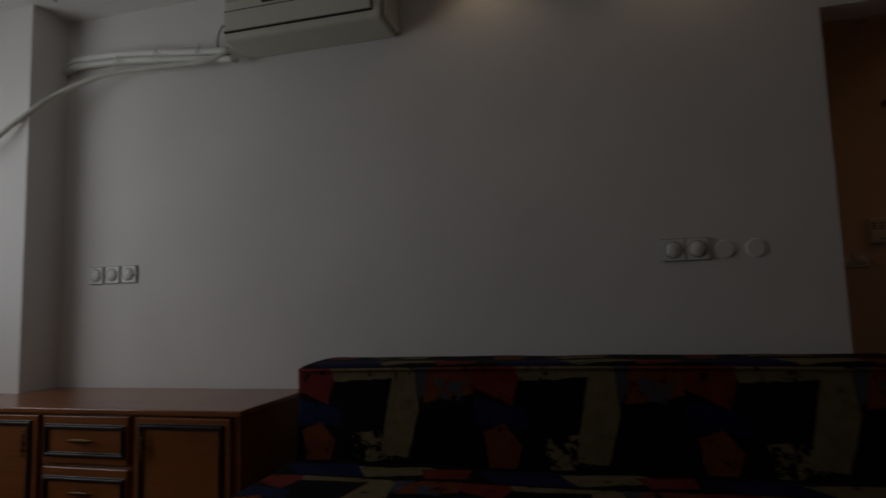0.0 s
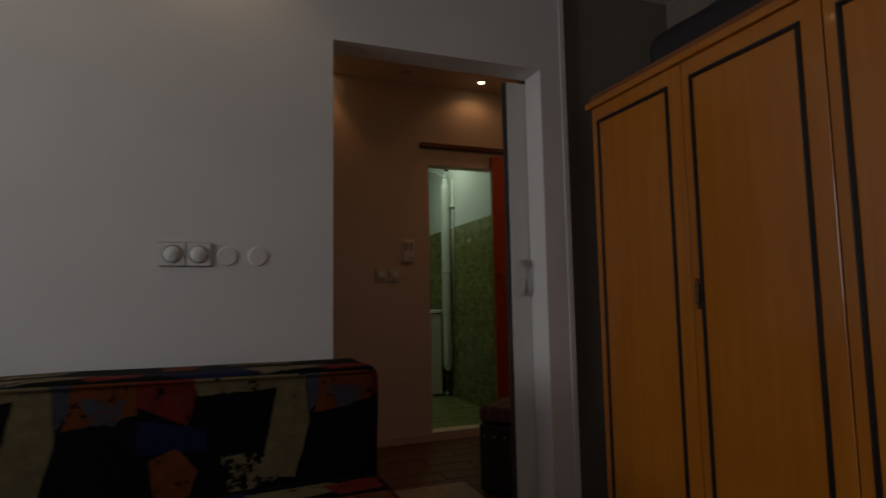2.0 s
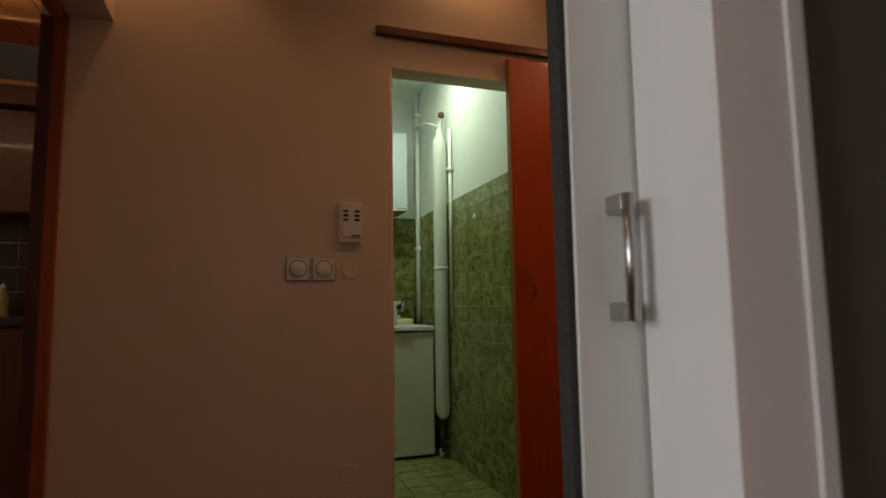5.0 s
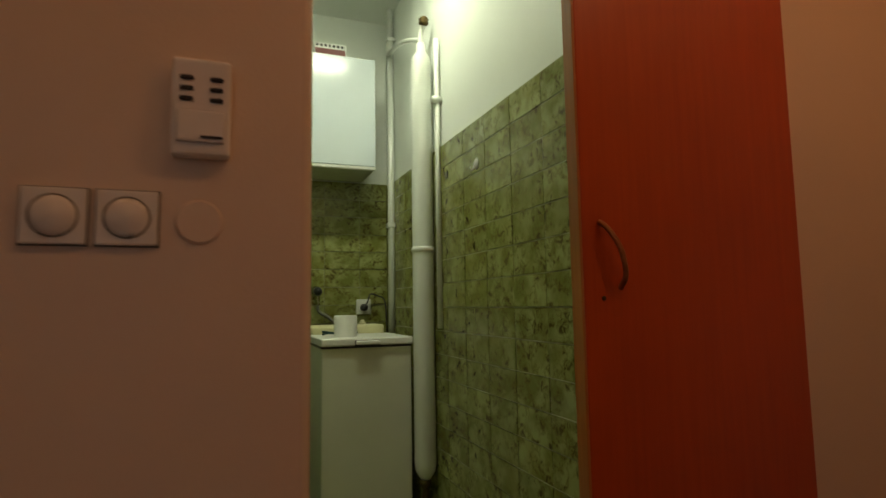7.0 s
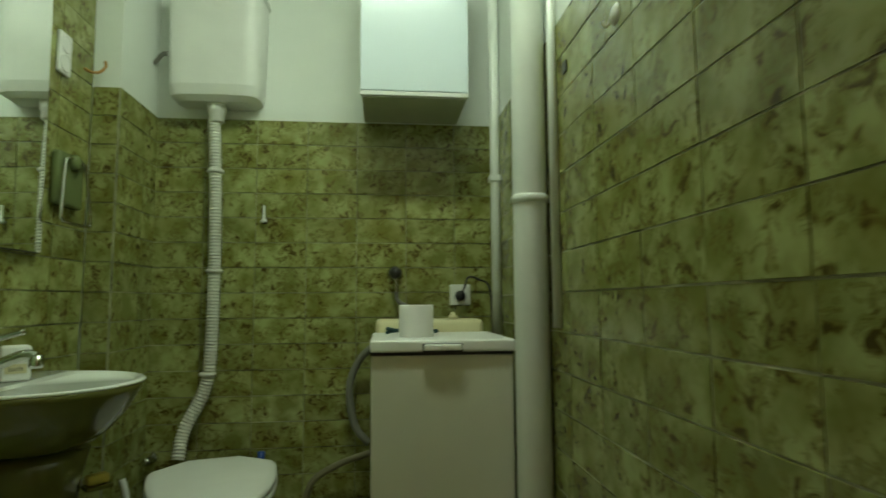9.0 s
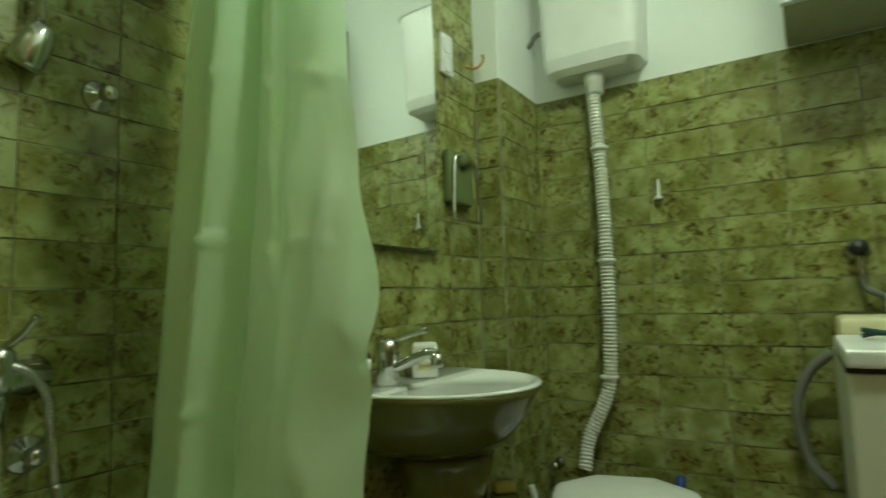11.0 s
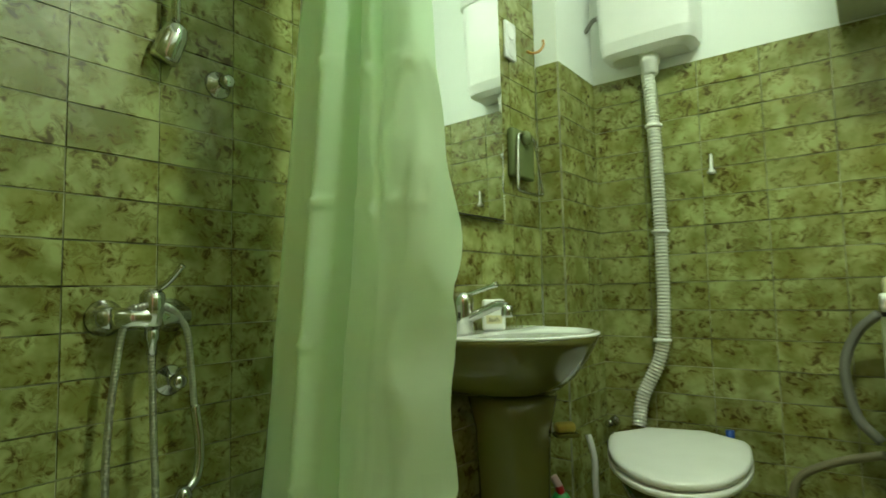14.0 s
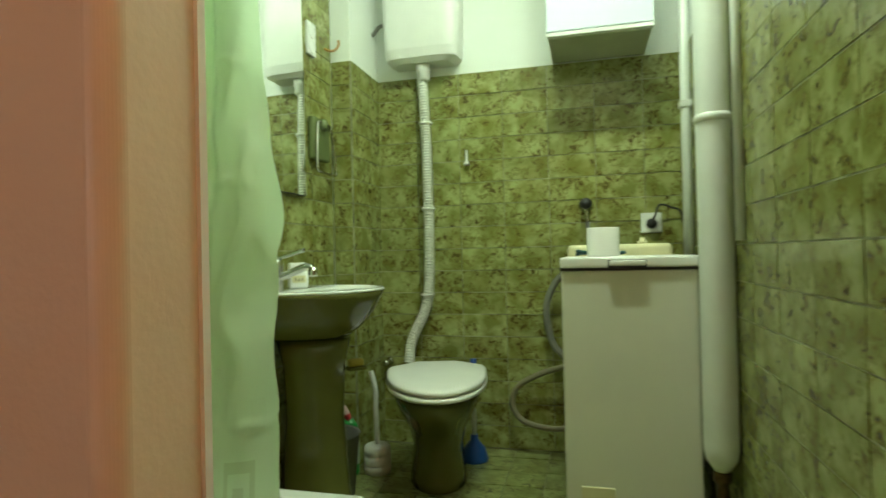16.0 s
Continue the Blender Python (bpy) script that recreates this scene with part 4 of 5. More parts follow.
def wall_cabinet():
    t = thing("wall_cabinet", "white glossy wall cabinet above the washing machine", "cabinet", (2.24, 6.198, 1.712))
    part("body", box(-0.192, 0.192, -0.29, 0, 0, 0.585, 0.002, 1), LAMINATE_EDGE, t)
    part("door", box(-0.198, 0.198, -0.315, -0.292, 0.02, 0.605, 0.004), LAMINATE, t, "white gloss door")
    part("grip_strip", box(-0.197, 0.197, -0.313, -0.290, 0.002, 0.019, 0.002, 1), PLASTIC, t)
    for z in (0.1, 0.5):
        part("hinge_cap", lathe([(0.0, -0.003), (0.007, -0.002), (0.008, 0)], 10, (-0.192, -0.26, z), "X"), STEEL, t)


wall_cabinet()
t = thing("tissue_box", "small white and dusty pink box on the cabinet", "box", (2.20, 6.02, 2.297))
part("carton", box(-0.08, 0.09, -0.09, 0.07, 0, 0.10, 0.004), PLASTIC, t)
part("pink_panel", box(-0.075, 0.085, -0.092, -0.0905, 0.01, 0.07), material("dusty_pink_print", (0.32, 0.13, 0.13), 0.7), t)
for k in range(7):
    part("printed_dot", box(-0.07 + k * 0.022, -0.058 + k * 0.022, -0.0925, -0.0905, 0.08, 0.093), BLACK, t)


def pipes():
    t = thing("riser_pipe", "thick white enamelled heating pipe beside the tiled wall", "pipe", (2.528, 5.385, 0))
    part("pipe", lathe([(0.0, 0.255), (0.02, 0.258), (0.042, 0.29), (0.047, 0.32), (0.047, 2.10), (0.042, 2.13), (0.022, 2.16), (0.02, 2.2)], 24), PIPE_PAINT, t, smooth=True)
    part("collar", lathe([(0.047, 1.233), (0.052, 1.238), (0.052, 1.252), (0.047, 1.257)], 24), PIPE_PAINT, t, smooth=True)
    part("lower_valve", lathe([(0.012, 0.05), (0.014, 0.12), (0.028, 0.13), (0.03, 0.17), (0.018, 0.18), (0.016, 0.22), (0.025, 0.23), (0.025, 0.255)], 14), BRASS, t, smooth=True)
    part("floor_elbow", tube([(0, 0, 0.09), (0.0, 0.02, 0.03), (0.02, 0.10, 0.015), (0.05, 0.2, 0.012)], 0.012), PIPE_PAINT, t, smooth=True)
    part("valve_neck", tube([(0, 0, 2.18), (0, 0, 2.24), (0.004, -0.02, 2.28)], 0.014), PIPE_PAINT, t, smooth=True)
    part("bleed_valve", lathe([(0.0, 0), (0.018, 0.003), (0.024, 0.012), (0.018, 0.02), (0.024, 0.028), (0.015, 0.04), (0.0, 0.042)], 12, (0.006, -0.03, 2.275)), BRASS, t, smooth=True)
    part("branch", tube([(0, 0, 2.22), (-0.01, 0.25, 2.32), (0.015, 0.62, 2.42)], 0.011), PIPE_PAINT, t, smooth=True)
    s = thing("supply_pipe", "thin white vertical water pipe in the corner", "pipe", (2.56, 6.02, 0))
    part("pipe", tube([(0, 0, 0.45), (0, 0, BATH_TOP)], 0.019, 14, smooth=False), PIPE_PAINT, s, smooth=True)
    part("clamp", box(-0.024, 0.04, -0.024, 0.024, 1.43, 1.455, 0.004), PIPE_PAINT, s)
    part("clamp", box(-0.024, 0.04, -0.024, 0.024, 2.50, 2.52, 0.004), PIPE_PAINT, s)
    w = thing("wall_pipe", "thin white pipe running up the side wall", "pipe", (2.566, 5.28, 0))
    part("pipe", tube([(0, 0, 0.9), (0, 0, 2.18)], 0.012, 12, smooth=False), PIPE_PAINT, w, smooth=True)
    part("clamp", lathe([(0.0, -0.028), (0.018, -0.026), (0.02, 0.0), (0.018, 0.022)], 14, (0, 0, 1.90), "X"), PIPE_PAINT, w, smooth=True)


pipes()


def cistern():
    t = thing("toilet_cistern", "white plastic high-level toilet cistern on the wall", "cistern", (1.472, 6.197, 1.745))
    bm = bmesh.new()
    rows = [(0.0, 0.135, 0.105), (0.02, 0.168, 0.125), (0.06, 0.175, 0.135), (0.38, 0.182, 0.145), (0.42, 0.180, 0.145), (0.425, 0.19, 0.152), (0.455, 0.185, 0.15), (0.46, 0.17, 0.14)]
    rings = []
    for z, w, d in rows:
        ring = []
        for k in range(28):
            a = math.pi * k / 27
            c, s = math.cos(a), math.sin(a)
            ring.append(bm.verts.new((-w * math.copysign(abs(c) ** 0.35, c), -d * s ** 0.35 if s > 1e-6 else 0, z)))
        rings.append(ring)
    for a, b in zip(rings, rings[1:]):
        for k in range(27):
            bm.faces.new((a[k], a[k + 1], b[k + 1], b[k]))
        bm.faces.new((a[27], a[0], b[0], b[27]))
    bm.faces.new(rings[0])
    bm.faces.new(rings[-1])
    bmesh.ops.recalc_face_normals(bm, faces=bm.faces)
    ob = part("tank", bm, PLASTIC, t)
    part("outlet_collar", lathe([(0.036, 0.005), (0.036, -0.03), (0.030, -0.035), (0.030, -0.065), (0.026, -0.07)], 22, (0, -0.056, 0)), PLASTIC, t, smooth=True)
    part("supply_hose", tube([(-0.175, -0.06, 0.20), (-0.21, -0.06, 0.20), (-0.245, -0.05, 0.17), (-0.27, -0.035, 0.20), (-0.275, -0.03, 0.35), (-0.275, -0.03, 0.7)], 0.009), GREY_RUBBER, t, "grey braided supply hose", True)
    part("inlet_nut", lathe([(0.014, -0.19), (0.016, -0.185), (0.016, -0.172)], 10, (0, -0.06, 0.20), "X"), STEEL, t)
    f = thing("flush_pipe", "ribbed ivory plastic flush hose from cistern to toilet", "hose", (1.463, 6.141, 0))
    part("ribbed_hose", tube([(0, 0, 1.69), (0.012, 0.0, 1.45), (0.018, 0.0, 1.1), (0.014, 0.0, 0.78), (-0.005, 0, 0.64), (-0.065, -0.02, 0.50), (-0.075, -0.05, 0.40)], 0.0225, 16, ribs=0.0036, pitch=0.0125), HOSE_PLASTIC, f, smooth=True)
    for z, x in ((1.48, 0.012), (1.09, 0.018), (0.70, 0.006)):
        part("clip", lathe([(0.026, -0.007), (0.031, -0.005), (0.031, 0.005), (0.026, 0.007)], 20, (x, 0, z)), HOSE_PLASTIC, f, smooth=True)
        part("wall_peg", box(x - 0.006, x + 0.006, 0.028, 0.052, z - 0.005, z + 0.005, 0.002, 1), HOSE_PLASTIC, f)
    p = thing("chain_pull", "white bell-shaped plastic pull hanging against the tiles", "pull", (1.655, 6.176, 1.284))
    part("handle", lathe([(0.0, 0.0), (0.014, 0.0), (0.014, 0.006), (0.006, 0.018), (0.005, 0.06), (0.003, 0.07), (0.0, 0.071)], 16), PLASTIC, p, smooth=True)


cistern()


def toilet():
    t = thing("toilet", "olive green ceramic toilet with a closed white seat lid", "toilet", (1.578, 5.86, 0), 15)
    def shape(rows, seg=36):
        """Stacked ovals: height, half width, front reach, back reach."""
        bm = bmesh.new()
        rings = []
        for z, w, f, bk in rows:
            ring = []
            for k in range(seg):
                a = 2 * math.pi * k / seg
                y = -math.cos(a)
                ring.append(bm.verts.new((w * math.copysign(abs(math.sin(a)) ** 0.9, math.sin(a)), f * y if y < 0 else bk * y, z)))
            rings.append(ring)
        for a, b in zip(rings, rings[1:]):
            for k in range(seg):
                bm.faces.new((a[k], a[(k + 1) % seg], b[(k + 1) % seg], b[k]))
        bm.faces.new(rings[0])
        bm.faces.new(rings[-1])
        bmesh.ops.recalc_face_normals(bm, faces=bm.faces)
        return bm
    part("bowl", shape([(0.0, 0.115, 0.20, 0.14), (0.03, 0.11, 0.19, 0.14), (0.14, 0.098, 0.16, 0.13), (0.22, 0.12, 0.22, 0.14), (0.30, 0.158, 0.34, 0.15), (0.36, 0.176, 0.40, 0.16), (0.385, 0.18, 0.405, 0.16)]), OLIVE_CERAMIC, t, smooth=True)
    part("seat_ring", shape([(0.386, 0.186, 0.415, 0.10), (0.390, 0.199, 0.43, 0.11), (0.402, 0.199, 0.43, 0.11), (0.406, 0.192, 0.42, 0.105)]), PLASTIC, t, "white plastic seat", True)
    bm = bmesh.new()
    rings = []
    for z, k in ((0.4095, 0.965), (0.4115, 1.0), (0.424, 1.0), (0.430, 0.965), (0.4335, 0.86), (0.4365, 0.5)):
        ring = []
        for j in range(33):
            a = math.pi * j / 32
            ring.append((0.196 * math.cos(a), -0.425 * math.sin(a) ** 0.92 if 0 < j < 32 else 0))
        ring += [(-0.19, 0.03), (-0.085, 0.135), (0.085, 0.135), (0.19, 0.03)]
        rings.append([bm.verts.new((x * k, -0.12 + (y + 0.12) * k, z)) for x, y in ring])
    for a, b in zip(rings, rings[1:]):
        for j in range(len(a)):
            bm.faces.new((a[j], a[(j + 1) % len(a)], b[(j + 1) % len(a)], b[j]))
    bm.faces.new(rings[0])
    bm.faces.new(rings[-1])
    bmesh.ops.recalc_face_normals(bm, faces=bm.faces)
    part("lid", bm, PLASTIC, t, "white plastic lid with bevelled back corners", True)
    for x in (-0.07, 0.07):
        part("hinge", box(x - 0.02, x + 0.02, 0.09, 0.13, 0.386, 0.42, 0.006), PLASTIC, t)
    part("inlet_collar", lathe([(0.034, 0.40), (0.036, 0.37), (0.03, 0.30)], 18, (-0.10, 0.13, 0)), HOSE_PLASTIC, t, smooth=True)


toilet()
t = thing("toilet_brush", "white toilet brush in a ribbed plastic holder", "brush", (1.325, 5.84, 0))
part("holder", lathe([(0.0, 0.0), (0.054, 0.0), (0.056, 0.03), (0.052, 0.034), (0.055, 0.038), (0.055, 0.068), (0.051, 0.072), (0.054, 0.076), (0.053, 0.104), (0.044, 0.112), (0.0, 0.114)], 26), PLASTIC, t, smooth=True)
part("handle", tube([(0, 0, 0.11), (-0.002, 0.0, 0.20), (-0.004, 0, 0.26), (-0.003, 0, 0.33), (-0.012, -0.002, 0.38), (-0.02, -0.004, 0.41)], 0.010, 10), PLASTIC, t, smooth=True)
t = thing("cleaner_bottle", "green toilet cleaner bottle with a red cap", "bottle", (1.222, 5.79, 0), 20)
GREEN_PLASTIC = material("bright_green_plastic", (0.02, 0.26, 0.05), 0.3, vary=0.1)
part("bottle_body", lathe([(0.0, 0), (0.038, 0), (0.041, 0.01), (0.041, 0.17), (0.036, 0.20), (0.02, 0.225)], 22, squash=(1, 0.6)), GREEN_PLASTIC, t, smooth=True)
part("paper_label", lathe([(0.0418, 0.045), (0.0418, 0.135)], 22, squash=(1, 0.61)), material("silver_label", (0.42, 0.47, 0.42), 0.4, vary=0.3, scale=60), t, "silvery label")
part("neck", tube([(0, 0, 0.22), (-0.006, 0, 0.245)], 0.014), material("red_plastic", (0.40, 0.02, 0.02), 0.35), t)
part("cap", tube([(-0.006, 0, 0.243), (-0.016, 0, 0.262), (-0.024, 0, 0.275)], 0.013), material("pale_pink_plastic", (0.55, 0.38, 0.36), 0.4), t, smooth=True)
t = thing("plunger", "blue rubber plunger with a white stick behind the toilet", "plunger", (1.69, 6.04, 0))
BLUE = material("blue_rubber", (0.01, 0.07, 0.34), 0.4, vary=0.15)
part("cup", lathe([(0.055, 0.0), (0.058, 0.01), (0.045, 0.055), (0.018, 0.085), (0.014, 0.11)], 22), BLUE, t, smooth=True)
part("stick", tube([(0, 0, 0.10), (0.0, 0.01, 0.40)], 0.009, 10, smooth=False), PLASTIC, t, smooth=True)
part("end_grip", tube([(0.0, 0.01, 0.37), (0.0, 0.011, 0.43)], 0.013, 10, smooth=False), BLUE, t, smooth=True)


def washbasin():
    t = thing("washbasin", "washbasin, white inside and olive outside, on a pedestal", "washbasin", (TX - 0.003, 5.40, 0))
    def oval(rows, seg=40):
        """Half ovals against the wall: height, reach, half width, start."""
        bm = bmesh.new()
        rings = []
        for z, reach, half, x0 in rows:
            ring = []
            for k in range(seg + 1):
                a = -math.pi / 2 + math.pi * k / seg
                ring.append(bm.verts.new((x0 + (reach - x0) * math.cos(a) ** 0.75, half * math.sin(a), z)))
            rings.append(ring)
        for a, b in zip(rings, rings[1:]):
            for k in range(seg):
                bm.faces.new((a[k], a[k + 1], b[k + 1], b[k]))
            bm.faces.new((a[seg], a[0], b[0], b[seg]))
        bm.faces.new(rings[-1])
        bm.faces.new(rings[0])
        bmesh.ops.recalc_face_normals(bm, faces=bm.faces)
        return bm
    part("bowl", oval([(0.614, 0.25, 0.125, 0.004), (0.622, 0.268, 0.145, 0.004), (0.655, 0.308, 0.19, 0.004), (0.70, 0.345, 0.22, 0.004), (0.75, 0.372, 0.245, 0.004), (0.768, 0.379, 0.251, 0.004)]), OLIVE_CERAMIC, t, smooth=True)
    part("rim", oval([(0.7685, 0.379, 0.251, 0.004), (0.772, 0.381, 0.252, 0.004), (0.776, 0.377, 0.249, 0.004), (0.775, 0.355, 0.23, 0.11), (0.76, 0.335, 0.21, 0.13), (0.71, 0.31, 0.15, 0.16), (0.69, 0.27, 0.10, 0.18)]), CERAMIC, t, "white glazed rim and bowl", True)
    part("pedestal", lathe([(0.135, 0.0), (0.131, 0.02), (0.112, 0.10), (0.097, 0.35), (0.104, 0.52), (0.124, 0.609)], 28, (0.138, 0, 0), squash=(1, 0.95)), OLIVE_CERAMIC, t, smooth=True)
    f = thing("basin_tap", "chrome single-lever basin tap", "tap", (MX + 0.075, 5.275, 0.775))
    part("body", lathe([(0.028, 0.0), (0.027, 0.05), (0.03, 0.075), (0.030, 0.095), (0.018, 0.11), (0.0, 0.112)], 22), CHROME, f, smooth=True)
    part("spout", tube([(0.0, 0.0, 0.035), (0.05, 0.008, 0.055), (0.10, 0.016, 0.075), (0.125, 0.02, 0.07)], 0.013), CHROME, f, smooth=True)
    part("aerator", lathe([(0.013, 0.045), (0.015, 0.05), (0.015, 0.075)], 14, (0.125, 0.02, 0)), CHROME, f, smooth=True)
    part("lever", tube([(0.0, 0.0, 0.10), (0.04, 0.006, 0.112), (0.10, 0.016, 0.13)], 0.007, 10), CHROME, f, smooth=True)
    s = thing("soap_dispenser", "small white soap dispenser with a label on the basin", "soap dispenser", (MX + 0.075, 5.43, 0.776), 35)
    part("bottle", box(-0.032, 0.032, -0.028, 0.028, 0, 0.088, 0.01, 3), PLASTIC, s)
    part("label_patch", box(-0.022, 0.022, -0.0295, -0.0283, 0.02, 0.043), CREAM_PLASTIC, s, "ochre label")
    font = bpy.data.curves.new("label_text", "FONT")
    font.body, font.size, font.align_x = "bath", 0.017, "CENTER"
    text = new("lettering", font)
    text.parent = s
    text.matrix_local = pose(0, -0.0297, 0.026, 90, 0, 0)
    font.materials.append(BLACK)
    c = thing("tumbler", "small white cup with grey print beside the tap", "cup", (MX + 0.08, 5.165, 0.776))
    part("cup", lathe([(0.0, 0.0), (0.024, 0.0), (0.028, 0.07), (0.026, 0.07), (0.022, 0.005)], 20), PLASTIC, c, smooth=True)
    part("print_band", lathe([(0.0262, 0.02), (0.0282, 0.05)], 20), GREY_RUBBER, c)
    g = thing("cleaning_sponge", "yellow sponge in a small holder hooked on the pedestal", "sponge", (1.385, 5.495, 0.50), 45)
    part("sponge", cushion(-0.026, 0.026, -0.015, 0.015, 0.0, 0.024, 0.008, 0.004, 3), material("yellow_sponge", (0.42, 0.33, 0.06), 0.9, bump=0.8, fine=150), g, smooth=True)
    part("holder", box(-0.032, 0.032, -0.028, 0.02, -0.012, -0.001, 0.004), OLIVE_CERAMIC, g)
    part("hook", tube([(-0.03, 0.016, -0.006), (-0.032, 0.016, 0.05), (-0.03, -0.01, 0.10)], 0.0025, 8), STEEL, g, smooth=True)
    # made-up pail, fills in the unclear dark things behind the pedestal
    d = thing("bucket", "dark bucket shape added for the dark things behind the pedestal", "bucket", (1.23, 5.60, 0))
    part("pail", lathe([(0.0, 0.0), (0.09, 0.0), (0.11, 0.22), (0.115, 0.225), (0.105, 0.22), (0.086, 0.01)], 24), GREY_RUBBER, d, smooth=True)


washbasin()


def wall_fittings():
    m = thing("wall_mirror", "frameless rectangular mirror above the washbasin", "mirror", (TX + 0.0135, 5.592, 1.112))
    part("glass", box(0, 0.006, -0.445, 0, 0, 0.95, 0.001, 1), MIRROR, m).matrix_local = pose(0, 0, 0, 0, -0.5, -0.7)
    part("lower_clip", box(0, 0.006, -0.41, -0.005, -0.003, -0.001), BLACK, m)
    s = thing("double_socket", "white double round wall socket beside the mirror", "socket", (TX, 5.675, 1.735), 90)
    part("plate", box(-0.034, 0.034, -0.012, 0, -0.065, 0.065, 0.006), PLASTIC, s)
    for z in (-0.03, 0.03):
        i = part("insert", lathe([(0.0, -0.008), (0.022, -0.0085), (0.025, -0.016), (0.028, -0.014), (0.029, -0.011)], 24, (0, 0, z), "Y"), PLASTIC, s, smooth=True)
        for x in (-0.009, 0.009):
            part("pin_hole", lathe([(0.0, -0.0095), (0.003, -0.0095), (0.003, -0.008)], 10, (x, 0, z), "Y"), BLACK, i)
    h = thing("wall_hook", "small ochre wall hook", "hook", (TX, 5.83, 1.745))
    part("hook", tube([(0.0, -0.02, 0.0), (0.02, -0.02, -0.012), (0.04, -0.005, -0.005), (0.05, 0.01, 0.02), (0.048, 0.012, 0.04)], 0.005, 8), material("ochre_enamel", (0.42, 0.22, 0.04), 0.4), h, smooth=True)
    r = thing("towel_ring", "chrome towel ring on a green ceramic base", "towel ring", (TX, 5.715, 1.345))
    bm = box(0, 0.028, -0.072, 0.072, -0.082, 0.084, 0.012, 3)
    for v in bm.verts:
        v.co.x -= 0.010 * max(0, 1 - abs(v.co.y) / 0.06) * (v.co.x > 0.015)
    part("base_plate", bm, GREEN_CERAMIC, r, smooth=True)
    part("boss", lathe([(0.026, 0.02), (0.024, 0.042), (0.015, 0.050), (0.0, 0.052)], 20, (0, 0, 0.058), "X"), GREEN_CERAMIC, r, smooth=True)
    ring = [(-0.02, 0.066, 0.037), (-0.048, 0.060, 0.038), (-0.062, 0.036, 0.039), (-0.084, -0.11, 0.046), (-0.079, -0.128, 0.047), (-0.062, -0.135, 0.047)]
    ring = [(d, y, z) for y, z, d in ring]
    part("ring", tube(ring + [(d, -y, z) for d, y, z in reversed(ring)] + [ring[0]], 0.0055, 10, 6), CHROME, r, smooth=True)
    o = thing("wall_socket", "white bathroom wall socket with a black plug", "socket", (2.44, 6.192, 0.995))
    part("plate", box(-0.042, 0.042, -0.012, 0, -0.042, 0.042, 0.005), PLASTIC, o)
    part("insert", lathe([(0.030, -0.014), (0.032, -0.012)], 24, axis="Y"), PLASTIC, o)
    part("plug", lathe([(0.0, -0.045), (0.014, -0.043), (0.02, -0.03), (0.022, -0.012)], 18, (0.0, 0, -0.004), "Y"), BLACK, o, "black plug", True)
    part("cable", tube([(0.0, -0.04, 0.0), (0.012, -0.06, 0.03), (0.03, -0.05, 0.07), (0.075, -0.035, 0.06), (0.12, -0.03, 0.02), (0.13, -0.03, -0.2)], 0.004, 8), BLACK, o, smooth=True)
    v = thing("washing_machine_tap", "chrome wall tap feeding the washing machine", "tap", (2.175, 6.192, 1.082))
    part("rosette", lathe([(0.032, 0.0), (0.030, -0.010), (0.016, -0.016), (0.014, -0.05)], 20, axis="Y"), CHROME, v, smooth=True)
    part("knob", lathe([(0.0, -0.085), (0.020, -0.082), (0.024, -0.07), (0.022, -0.052), (0.012, -0.048)], 16, axis="Y"), BLACK, v, "black knob", True)
    part("nozzle", tube([(0, -0.035, 0), (0.005, -0.036, -0.05), (0.005, -0.036, -0.075)], 0.010), CHROME, v, smooth=True)
    part("inlet_hose", tube([(0.005, -0.036, -0.07), (0.012, -0.035, -0.11), (0.06, -0.04, -0.14), (0.10, -0.05, -0.18)], 0.009), GREY_RUBBER, v, smooth=True)
    w = thing("drain_hose", "grey washing machine drain hose looping beside it", "hose", (0, 0, 0))
    part("hose", tube([(2.09, 6.10, 0.80), (2.035, 6.12, 0.74), (2.00, 6.13, 0.64), (2.02, 6.13, 0.50), (2.075, 6.12, 0.43)], 0.014), GREY_RUBBER, w, smooth=True)
    part("hose", tube([(2.08, 6.10, 0.40), (1.97, 6.12, 0.36), (1.87, 6.13, 0.30), (1.845, 6.13, 0.22), (1.89, 6.12, 0.155), (2.0, 6.11, 0.13), (2.09, 6.10, 0.14)], 0.012),
         material("beige_rubber_hose", (0.22, 0.20, 0.12), 0.55, vary=0.15), w, smooth=True)
    k = thing("suction_hook", "clear plastic suction hook on the tiles", "hook", (RX - 0.009, 4.894, 1.523))
    part("cup", lathe([(0.022, 0.0), (0.018, -0.004), (0.006, -0.008), (0.0, -0.009)], 18, axis="X"), PLASTIC, k, smooth=True)
    part("peg", tube([(-0.006, 0, 0.0), (-0.014, 0, -0.02), (-0.022, 0, -0.026), (-0.026, 0, -0.015)], 0.003, 8), PLASTIC, k, smooth=True)
    q = thing("cover_plate", "tiny black square plate on the tiles", "plate", (RX - 0.009, 5.202, 1.547))
    part("plate", box(-0.003, 0, -0.014, 0.014, -0.014, 0.014), BLACK, q)
    z = thing("stop_valve", "small chrome stop valve low on the wall", "valve", (1.262, 6.192, 0.385))
    part("stem", lathe([(0.020, 0.0), (0.018, -0.008), (0.009, -0.012), (0.009, -0.045), (0.014, -0.048), (0.014, -0.065), (0.0, -0.067)], 14, axis="Y"), CHROME, z, smooth=True)
    b = thing("broom", "white broom handle with a red band leaning by the door", "broom", (2.53, 4.16, 0.0))
    part("stick", tube([(-0.02, 0, 0.02), (0.03, 0.03, 0.78)], 0.012, 12, smooth=False), PLASTIC, b, smooth=True)
